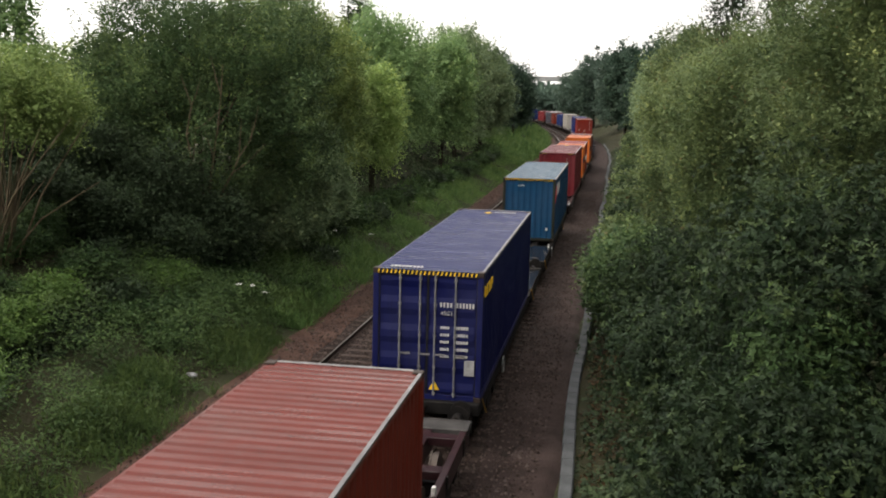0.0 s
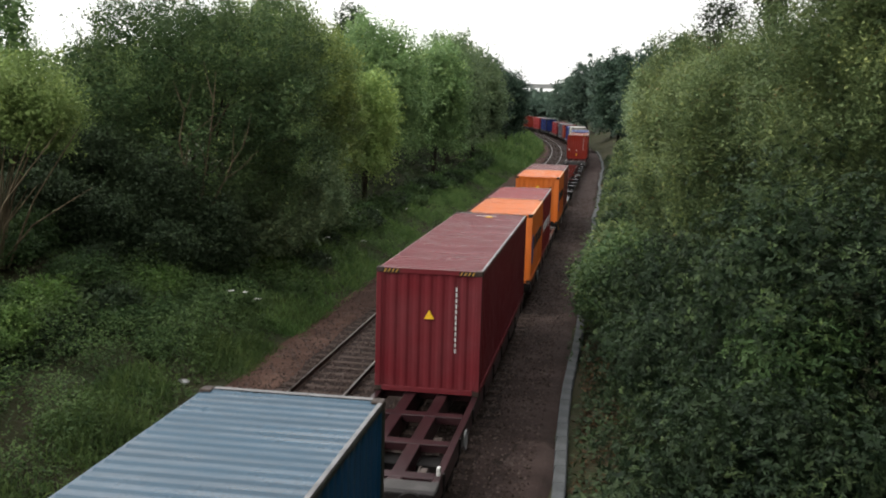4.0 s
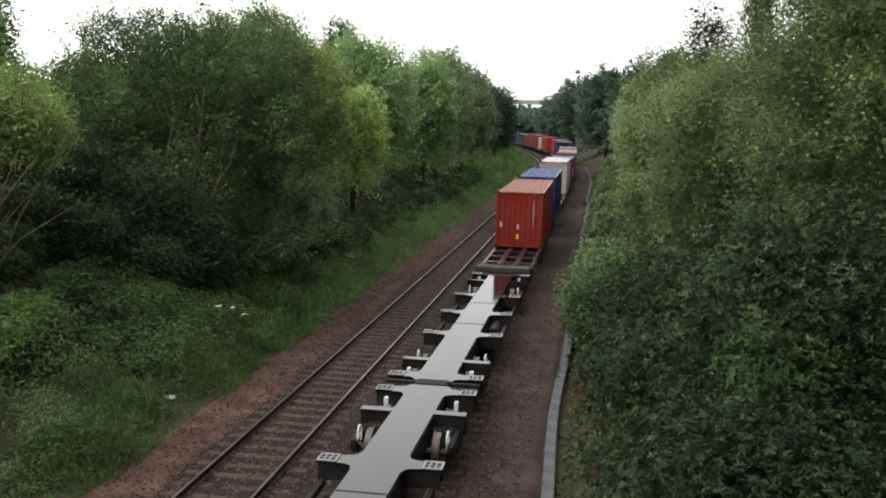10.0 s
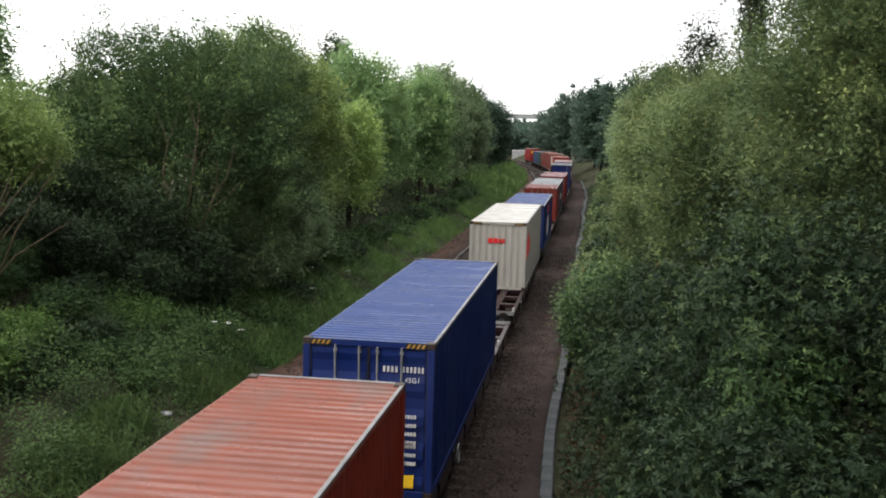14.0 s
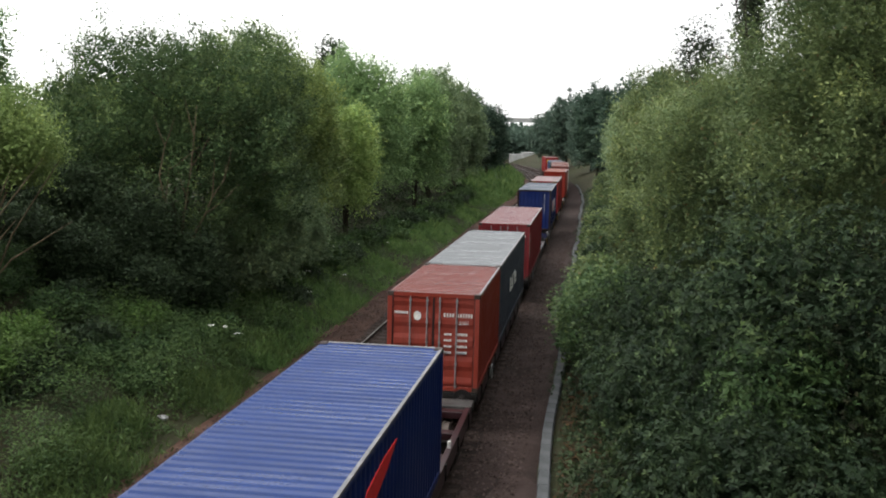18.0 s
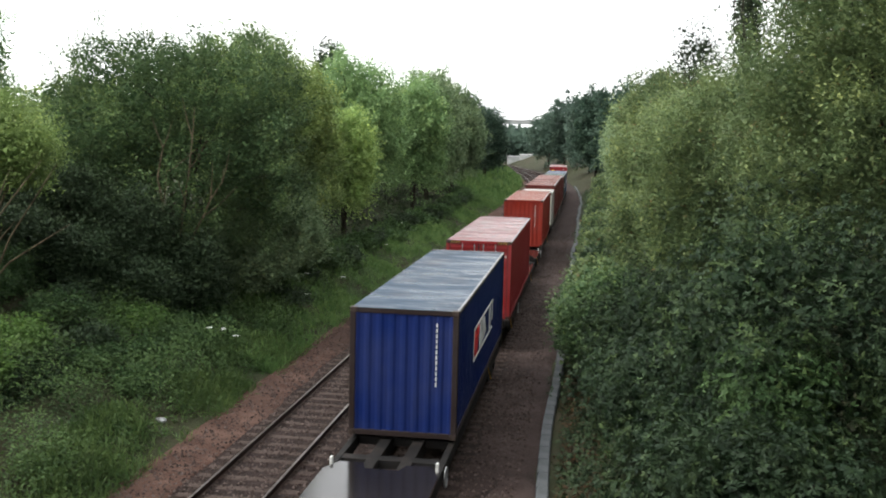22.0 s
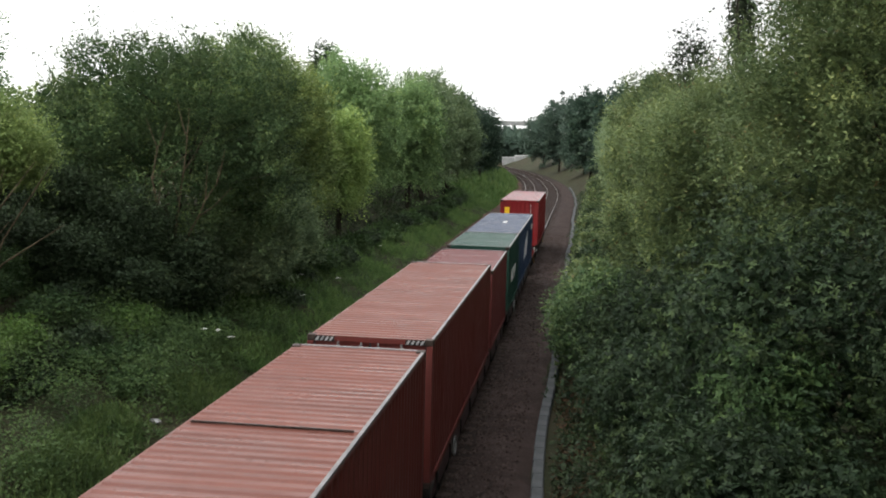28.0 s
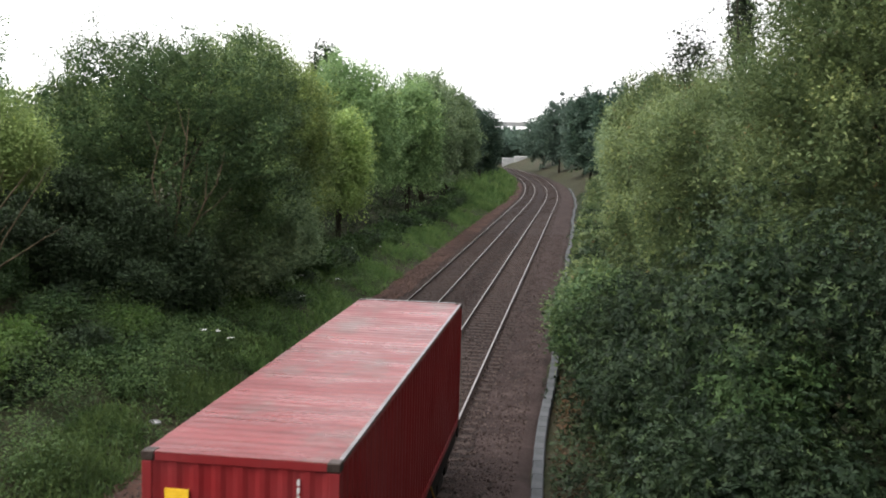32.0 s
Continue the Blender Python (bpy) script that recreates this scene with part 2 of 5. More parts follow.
def ground_z(s, lat):
    """Height of the cutting's ground across the line."""
    bed = -0.30
    wob = 0.35 * noise.noise((s * 0.09, lat * 0.12, 3.1)) + 0.12 * noise.noise((s * 0.5, lat * 0.5, 7.7))
    if lat < -5.3:
        d = -5.3 - lat
        z = bed + min(d, 1.6) * 0.10 + max(0.0, min(d - 1.2, 9.0)) * 0.36
        return z + wob * min(1.0, d / 2)
    if lat > 3.5:
        d = lat - 3.5
        return bed + 0.05 + min(d, 8.0) * 0.42 + wob * min(1.0, d / 2)
    return bed


def spread(lo, hi, step, far, growth=1.6):
    """Even steps from lo to hi, then ever wider ones out to far on both sides."""
    mid = list(np.arange(lo, hi + 1e-6, step))
    out, d = [], step
    x = hi
    while x < far:
        d *= growth
        x += d
        out.append(min(x, far))
    left, d, x = [], step, lo
    while x > -min(far, 600):
        d *= growth
        x -= d
        left.append(max(x, -min(far, 600)))
    return left[::-1] + mid + out


def build_ground():
    lats = spread(-18, 16, 0.8, 3000)
    ss = [-400, -200, -100, -50, -20] + list(np.arange(-5, 130, 2.0)) + list(np.arange(130, 430, 8.0)) + [430, 480, 560, 700, 900, 1300, 2000, 3200]
    bm = bmesh.new()
    grid = []
    for s in ss:
        row = []
        for lat in lats:
            x, y, _ = line(s, lat)
            row.append(bm.verts.new((x, y, ground_z(s, lat))))
        grid.append(row)
    for a, b in zip(grid, grid[1:]):
        for i in range(len(lats) - 1):
            bm.faces.new((a[i], a[i + 1], b[i + 1], b[i])).smooth = True
    g = part("ground", bm, EARTH)
    tagged(g, "dark earth and litter of a railway cutting under grass and scrub", "ground", kind="structure")


def ribbon(name, lat0, lat1, z0, crown, material, s0, s1, step, slope=0.4):
    """A raised bed along the line with sloping shoulders and an uneven surface."""
    bm = bmesh.new()
    prof = [(lat0 - slope, z0 - 0.25), (lat0, z0)] + [(lat0 + (lat1 - lat0) * k / 12, z0 + crown) for k in range(1, 12)] + [(lat1, z0), (lat1 + slope, z0 - 0.25)]
    rows = []
    for s in np.arange(s0, s1 + 1e-6, step):
        row = []
        for i, (lat, z) in enumerate(prof):
            w = 0.025 * noise.noise((s * 1.3, lat * 1.7, 1.0)) if 0 < i < len(prof) - 1 else 0
            lt = lat + (0.25 * noise.noise((s * 0.35, lat, 5.0)) if i in (0, 1, len(prof) - 2, len(prof) - 1) else 0)
            x, y, _ = line(s, lt)
            row.append(bm.verts.new((x, y, z + w)))
        rows.append(row)
    for a, b in zip(rows, rows[1:]):
        for i in range(len(prof) - 1):
            bm.faces.new((a[i], a[i + 1], b[i + 1], b[i])).smooth = True
    return part(name, bm, material)


def build_rail(track, lat):
    """One rail: foot, web and bright head, swept along the line."""
    foot = [(-0.07, -0.159), (0.07, -0.159), (0.07, -0.147), (0.012, -0.13), (0.012, -0.045), (0.036, -0.035), (0.036, -0.004), (-0.036, -0.004), (-0.036, -0.035), (-0.012, -0.045), (-0.012, -0.13), (-0.07, -0.147)]
    top = [(-0.03, -0.006), (0.03, -0.006), (0.027, 0.0), (-0.027, 0.0)]
    stops = [-120, -60, -20] + list(np.arange(0, 128, 8.0)) + list(np.arange(128, 436, 4.0)) + [520]
    rail = None
    for prof, material in ((foot, RAIL_SIDE), (top, RAIL_TOP)):
        bm = bmesh.new()
        rings = []
        for s in stops:
            ring = []
            for dx, dz in prof:
                x, y, _ = line(s, lat + dx)
                ring.append(bm.verts.new((x, y, dz)))
            rings.append(ring)
        n = len(prof)
        for a, b in zip(rings, rings[1:]):
            for k in range(n):
                bm.faces.new((a[k], a[(k + 1) % n], b[(k + 1) % n], b[k]))
        bmesh.ops.recalc_face_normals(bm, faces=bm.faces[:])
        if rail is None:
            rail = part("rail", bm, material, track, "rusty sides")
        else:
            part("rail_head", bm, material, rail, "bright worn steel running surface")


def build_tracks():
    bed = ribbon("ballast_bed", -5.15, 2.75, -0.2, 0.03, BALLAST, -120, 520, 1.5)
    tagged(bed, "brown stone ballast under two railway tracks", "ballast", kind="structure")
    for name, a, c in (("cess_far", -6.1, -4.75), ("cess_near", 1.35, 2.85)):
        tagged(ribbon(name, a, c, -0.16, 0.0, CESS if a < 0 else CESS_GREY, -12, 200, 1.0, 0.3), "reddish brown ballast shoulder beside the track", "ballast", kind="structure")
    for name, lat in (("track_near", 0.0), ("track_far", -APART)):
        t = tagged(new(name), "railway track with worn rails on brown sleepers", "railway track", kind="structure")
        for side in (-0.7525, 0.7525):
            build_rail(t, lat + side)
        bm = bmesh.new()
        box(bm, -1.28, 1.28, -0.13, 0.13, -0.24, -0.155, 0.012)
        for sx in (-0.7525, 0.7525):
            box(bm, sx - 0.16, sx + 0.16, -0.09, 0.09, -0.155, -0.145)
            for e in (-0.1, 0.1):
                box(bm, sx + e - 0.03, sx + e + 0.03, -0.05, 0.05, -0.145, -0.11)
        mesh = link_mesh("sleeper", bm, SLEEPER)
        s = 10.0
        rest = []
        count = 0
        while s < 430:
            x, y, a = line(s, lat)
            jit = random.uniform(-0.02, 0.02)
            if count < 150:
                shared("sleeper", mesh, t, pose(x + jit, y, random.uniform(-0.008, 0.004), 0, 0, math.degrees(a) + random.uniform(-0.5, 0.5)))
            else:
                rest.append((x, y, a))
            count += 1
            s += 0.66
        bm = bmesh.new()
        for x, y, a in rest:
            bmesh.ops.create_cube(bm, size=1.0, matrix=pose(x, y, -0.198, 0, 0, math.degrees(a)) @ Matrix.Diagonal((2.56, 0.26, 0.085, 1)))
        tagged(part("sleepers", bm, SLEEPER, t), kind="stuff")
    # loose stones on the bed
    rng = np.random.default_rng(4)
    n = 36000
    s = 12 + 75 * rng.random(n) ** 1.5
    lat = rng.uniform(-5.9, 2.6, n)
    size = rng.uniform(0.022, 0.055, n)
    base = np.array([[-1, 0, -0.3], [0, -1, -0.3], [1, 0, -0.3], [0, 1, -0.3], [0.1, 0.1, 0.8]])
    ang = rng.uniform(0, math.tau, n)
    co = base[None] * rng.uniform(0.6, 1.2, (n, 5, 3)) * size[:, None, None]
    c, d = np.cos(ang)[:, None], np.sin(ang)[:, None]
    co = np.stack([co[..., 0] * c - co[..., 1] * d + lat[:, None], co[..., 0] * d + co[..., 1] * c + s[:, None], co[..., 2] - 0.15], -1)
    faces = np.array([[0, 1, 4], [1, 2, 4], [2, 3, 4], [3, 0, 4]])
    idx = (faces[None] + (np.arange(n) * 5)[:, None, None]).reshape(-1, 3)
    me = bpy.data.meshes.new("ballast_stones")
    me.from_pydata(co.reshape(-1, 3).tolist(), [], idx.tolist())
    me.materials.append(STONE)
    tagged(new("ballast_stones", me), "loose brown ballast stones between the sleepers", "stones", kind="stuff")


def build_trough():
    """Concrete cable trough lids beside the near track, end to end."""
    t = tagged(new("cable_trough"), "pale concrete cable trough with lids beside the ballast", "cable trough", kind="structure")
    bm = bmesh.new()
    box(bm, -0.125, 0.125, -0.497, 0.497, -0.16, 0.0, 0.012)
    box(bm, -0.14, 0.14, -0.48, 0.48, -0.3, -0.06)
    mesh = link_mesh("trough_lid", bm, CONCRETE)
    s = 12.0
    while s < 175:
        lat = 3.17 + 0.06 * math.sin(s * 0.16) + 0.05 * math.sin(s * 0.41)
        x, y, a = line(s, lat)
        shared("trough_lid", mesh, t, pose(x, y, -0.04 + 0.03 * math.sin(s * 0.23), random.uniform(-0.2, 0.2), random.uniform(-0.4, 0.4), math.degrees(a) - 0.55 * math.cos(s * 0.16)))
        s += 1.0


# ---- foliage ----
def unit(a):
    return a / (np.linalg.norm(a, axis=-1, keepdims=True) + 1e-9)


def shoots(rng, at, way, length, per, size, width, droop=0.0, flat=0.6, corners=4, tip=0.1, tumble=0.45, vigour=None):
    """Leaves set round shoots that start at `at` and point along `way`."""
    m = len(at)
    u = rng.uniform(tip, 1.0, (m, per, 1))
    base = at[:, None] + way[:, None] * length * u + rng.normal(0, 0.07 * length, (m, per, 3))
    side = unit(rng.normal(0, 1, (m, per, 3)) * np.array([1, 1, flat]))
    up = np.array([0, 0, 1.0]) + rng.normal(0, tumble, (m, per, 3))
    if tip > 0.4:
        # rosettes: leaves spread like a star round the end of each twig
        w = unit(way)[:, None]
        base = at[:, None] + way[:, None] * length + rng.normal(0, 0.014, (m, per, 3))
        e = unit(np.cross(w, np.array([0.31, 0.2, 0.93])))
        turn = math.tau * (np.arange(per)[None, :, None] * 0.618 + rng.random((m, 1, 1))) + rng.normal(0, 0.2, (m, per, 1))
        side = e * np.cos(turn) + np.cross(w, e) * np.sin(turn) + w * rng.uniform(-0.25, 0.7, (m, per, 1)) - way[:, None] * 0.3
        up = w + rng.normal(0, tumble, (m, per, 3))
    d = unit(way[:, None] * (0.55 if tip < 0.4 else 0.3) + side + np.array([0, 0, -droop]))
    s = unit(np.cross(d, up))
    nrm = np.cross(s, d)
    ln = size * rng.uniform(0.6, 1.3, (m, per, 1))
    wd = ln * width * rng.uniform(0.8, 1.2, (m, per, 1))
    mid = base + d * ln * 0.45
    if corners == 3:
        q = np.stack([base, mid + s * wd * 0.62 + d * ln * 0.2, base + d * ln - s * wd * 0.55 - nrm * ln * 0.08], 2)
    else:
        q = np.stack([base, mid + s * wd * 0.5 + nrm * ln * 0.06, base + d * ln - nrm * ln * 0.08, mid - s * wd * 0.5 + nrm * ln * 0.06], 2)
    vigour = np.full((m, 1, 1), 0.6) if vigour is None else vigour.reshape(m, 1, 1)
    # rises towards the tip: paler new growth and painted tip highlights
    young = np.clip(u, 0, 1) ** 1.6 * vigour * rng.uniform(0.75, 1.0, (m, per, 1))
    return q.reshape(-1, corners, 3), young.ravel()


def crown_sprays(rng, centre, radii, sprays, twigs, per, size, width, reach, out=1.0, up=0.8, droop=0.0, corners=3, tip=0.1, tumble=0.4, power=2.4, lumps=0.16, low=-0.75, fan=0.5, depth=0.26):
    """A crown: leafy sprays set over a lumpy rounded body, some standing forward and some set back, over a shaded inside.
    Returns the leaves and the places from which the sprays grow."""
    centre, radii = np.array(centre, float), np.array(radii, float)
    body = np.maximum(radii - 0.45 * reach, 0.3 * radii)

    shift = Vector(rng.uniform(-20, 20, 3))
    size_of = float(radii.mean())
    bough = min(max(0.2 * size_of, 0.3), 1.15)

    def surface_at(d):
        # rounded boughs with creases between them, on a lumpy body
        f = [1 + lumps * 1.5 * noise.noise(Vector(k) * 1.9 + shift) + 2.0 * bough / size_of * (0.4 - noise.voronoi(Vector(k) * (size_of / bough) * 0.62 + shift)[0][0]) for k in d]
        return d / (np.abs(d) ** power).sum(1, keepdims=True) ** (1 / power) * np.array(f)[:, None]

    i = np.arange(sprays) + 0.5
    z = 1 - (1 - low) * i / sprays
    turn = i * 2.39996
    ring = np.sqrt(1 - z * z)
    d = unit(np.stack([np.cos(turn) * ring, np.sin(turn) * ring, z], 1) + rng.normal(0, 0.07, (sprays, 3)))
    hull = surface_at(d)
    p = centre + hull * body * (1 - depth * rng.random((sprays, 1)) ** 1.4)
    way = unit(d * out + np.array([0, 0, up]) + rng.normal(0, 0.25, (sprays, 3)))
    long = reach * rng.uniform(0.6, 1.35, (sprays, 1))
    root = p - way * long * 0.4
    of = np.repeat(np.arange(sprays), twigs)
    n = len(of)
    at = root[of] + rng.normal(0, 0.13 * reach, (n, 3))
    twig = unit(way[of] + rng.normal(0, fan, (n, 3))) * long[of] * rng.uniform(0.5, 1.05, (n, 1))
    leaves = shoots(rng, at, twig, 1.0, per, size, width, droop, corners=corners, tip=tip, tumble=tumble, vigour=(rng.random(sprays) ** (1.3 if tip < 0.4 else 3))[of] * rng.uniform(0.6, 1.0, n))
    # the leaves inside, on the limbs; they get none of the tip lightening
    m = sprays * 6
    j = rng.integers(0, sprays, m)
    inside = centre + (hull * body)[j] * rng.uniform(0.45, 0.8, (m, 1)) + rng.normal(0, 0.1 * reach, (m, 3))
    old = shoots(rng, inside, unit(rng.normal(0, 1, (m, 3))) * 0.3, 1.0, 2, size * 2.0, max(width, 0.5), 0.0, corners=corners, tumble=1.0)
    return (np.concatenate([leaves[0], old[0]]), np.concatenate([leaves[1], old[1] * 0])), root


def build_tree(name, x, y, height, spread_xy, leafmat, seed, sprays, twigs=8, per=9, size=0.12, width=0.45, low=0.03, reach=0.9, out=1.0, up=0.8, droop=0.0,
               stems=3, limbs=14, bark=None, trunk_r=0.07, label="", category="tree", kind_group="", z=None, corners=3, tip=0.1, power=2.4, lumps=0.16, fan=0.5, tumble=0.4, bottom=-0.75, depth=0.26):
    """A tree: bent tapered stems with limbs that carry a lumpy crown of leafy sprays."""
    rng = np.random.default_rng(seed)
    if z is None:
        z = ground_z(y, x) - 0.05
    tree = new(name)
    tree.matrix_basis = Matrix.Translation((x, y, z))
    rz = height * (1 - low) / 2
    centre = np.array([0.0, 0.0, height * low + rz])
    co, roots = crown_sprays(rng, centre, (*spread_xy, rz), sprays, twigs, per, size, width, reach, out, up, droop, corners, tip, tumble, power, lumps, bottom, fan, depth)
    clear = co[0][:, :, 2].min(1) > 0.04
    crown = new("crown", loose("crown", (co[0][clear], co[1][clear]), leafmat))
    crown.parent = tree
    bm = bmesh.new()
    tips = []
    for k in range(stems):
        a = math.tau * (k + 0.5 * rng.random()) / stems
        wide = 0.5 if stems > 1 else 0.08
        foot = Vector((math.cos(a), math.sin(a), 0)) * (1.6 * trunk_r if stems > 1 else 0.0)
        top = Vector((math.cos(a) * spread_xy[0] * wide, math.sin(a) * spread_xy[1] * wide, height * rng.uniform(0.68, 0.85)))
        pts, radii = [], []
        for i in range(7):
            t = i / 6
            p = foot.lerp(top, t) + Vector((rng.normal(0, 0.1), rng.normal(0, 0.1), 0)) * height * 0.1 * t
            p.x -= (top.x - foot.x) * 0.25 * math.sin(math.pi * t)
            p.y -= (top.y - foot.y) * 0.25 * math.sin(math.pi * t)
            pts.append(p)
            radii.append(trunk_r * (1 - 0.78 * t))
        tube(bm, pts, radii, 7)
        tips += pts[2:6]
    for q in rng.choice(len(roots), min(limbs, len(roots)), replace=False):
        q = Vector(roots[q])
        o = min(tips, key=lambda p: (p - q).length + (0.0 if p.z < q.z else 2.0))
        mid = (o + q) / 2 + Vector((rng.normal(0, 0.1), rng.normal(0, 0.1), -0.05)) * (q - o).length
        tube(bm, [o, mid, q], [trunk_r * 0.4, trunk_r * 0.26, trunk_r * 0.1], 5)
    part("trunk", bm, bark or DARK_BARK, tree, "stems and limbs")
    return tagged(tree, label, category, kind_group)


def build_carpet(name, label, category, s_range, lat_range, n, material, per, size, width, height, seed, up=2.0, clump=0.5, s_pow=1.4, scale=0.35, swell=0.8):
    """Grass or herbs over the bank: many shoots standing on the ground, thick and tall in patches."""
    rng = np.random.default_rng(seed)
    s = s_range[0] + (s_range[1] - s_range[0]) * rng.random(n * 2) ** s_pow
    lat = rng.uniform(*lat_range, n * 2)
    dens = np.array([noise.noise((a * scale, b * scale, seed * 1.7)) + 0.5 * noise.noise((a * scale * 2.7, b * scale * 2.7, seed * 1.7)) for a, b in zip(s, lat)])
    keep = dens + rng.normal(0, 0.2, n * 2) > (clump - 0.5)
    s, lat, dens = s[keep][:n], lat[keep][:n], dens[keep][:n]
    at = np.array([(*line(a, b)[:2], ground_z(a, b) - 0.03) for a, b in zip(s, lat)])
    edge = np.clip(np.minimum(lat - lat_range[0], lat_range[1] - lat) / 0.8, 0.25, 1)
    tall = (height * edge * (0.6 + swell * np.clip(dens + 0.3, 0, 1)) * rng.uniform(0.75, 1.2, len(s)))[:, None]
    way = unit(rng.normal(0, 0.35, (len(at), 3)) + np.array([0, 0, up]))
    co = shoots(rng, at, way * tall, 1.0, per, size, width, 0.0 if width < 0.2 else 0.15, 0.5 if width > 0.2 else 2.0, corners=3, tip=0.1 if width < 0.2 else 0.3, tumble=0.35)
    tagged(new(name, loose(name, co, material)), label, category, kind="stuff")


# ---- the train ----
def corrugated(bm, u0, u1, v0, v1, place, pitch, depth):
    """A trapezoid-corrugated sheet: ribs run along v; place(u, v, w) maps it into space."""
    us, ws = [u0], [0.0]
    n = max(1, int((u1 - u0) / pitch))
    p = (u1 - u0) / n
    for i in range(n):
        a = u0 + i * p
        for f, w in ((0.12, 0.0), (0.34, 1.0), (0.66, 1.0), (0.88, 0.0)):
            us.append(a + f * p)
            ws.append(-depth * w)
    us.append(u1)
    ws.append(0.0)
    lo = [bm.verts.new(place(u, v0, w)) for u, w in zip(us, ws)]
    hi = [bm.verts.new(place(u, v1, w)) for u, w in zip(us, ws)]
    for i in range(len(us) - 1):
        bm.faces.new((lo[i], lo[i + 1], hi[i + 1], hi[i]))


def flip_out(bm):
    bmesh.ops.recalc_face_normals(bm, faces=bm.faces[:])
    return bm


BLACK = surface("black_rubber", [(0.012, 0.012, 0.012), (0.02, 0.02, 0.02), (0.03, 0.03, 0.03)], 0.7)
WHITE_MARK = surface("white_lettering", [(0.4, 0.4, 0.385), (0.52, 0.52, 0.5), (0.62, 0.62, 0.6)], 0.5, scale=9, fine=50)
YELLOW_MARK = surface("yellow_sticker", [(0.7, 0.42, 0.02), (0.8, 0.5, 0.03), (0.85, 0.55, 0.05)], 0.5, scale=7)
OCHRE = surface("ochre_stripe", [(0.24, 0.13, 0.03), (0.32, 0.18, 0.04), (0.38, 0.22, 0.06)], 0.6, scale=9)
RED_MARK = surface("red_sign", [(0.5, 0.02, 0.02), (0.6, 0.03, 0.03), (0.65, 0.04, 0.04)], 0.5, scale=7)
GREY_MARK = surface("grey_plate", [(0.2, 0.2, 0.2), (0.3, 0.3, 0.3), (0.4, 0.4, 0.4)], 0.4, scale=7)
BLUE_MARK = surface("blue_sign", [(0.02, 0.03, 0.16), (0.03, 0.04, 0.2), (0.03, 0.05, 0.24)], 0.5, scale=7)
CAST_STEEL = surface("corner_steel", [(0.018, 0.013, 0.011), (0.035, 0.025, 0.02), (0.07, 0.055, 0.048)], 0.55, 0.1, 5, 40)
GALV = surface("galvanised_bar", [(0.13, 0.13, 0.13), (0.19, 0.19, 0.19), (0.27, 0.27, 0.27)], 0.45, 0.3, 5)


def flat_mark(name, parent, material, shapes, place, label=""):
    """Thin raised shapes (polygons in the panel's own plane) on a wall."""
    bm = bmesh.new()
    for poly in shapes:
        front = [bm.verts.new(place(u, v, 0.012)) for u, v in poly]
        back = [bm.verts.new(place(u, v, -0.01)) for u, v in poly]
        bm.faces.new(front)
        for i in range(len(poly)):
            j = (i + 1) % len(poly)
            bm.faces.new((front[i], front[j], back[j], back[i]))
    return tagged(part(name, flip_out(bm), material, parent, label), kind="stuff" if len(shapes) > 1 else "")


def bar_row(u, v, w, h, n, gap=0.25):
    """Plain bars in place of a row of small characters."""
    step = w / n
    return [[(u + i * step, v), (u + (i + 1 - gap) * step, v), (u + (i + 1 - gap) * step, v + h), (u + i * step, v + h)] for i in range(n)]


def rect(u, v, w, h):
    return [(u, v), (u + w, v), (u + w, v + h), (u, v + h)]


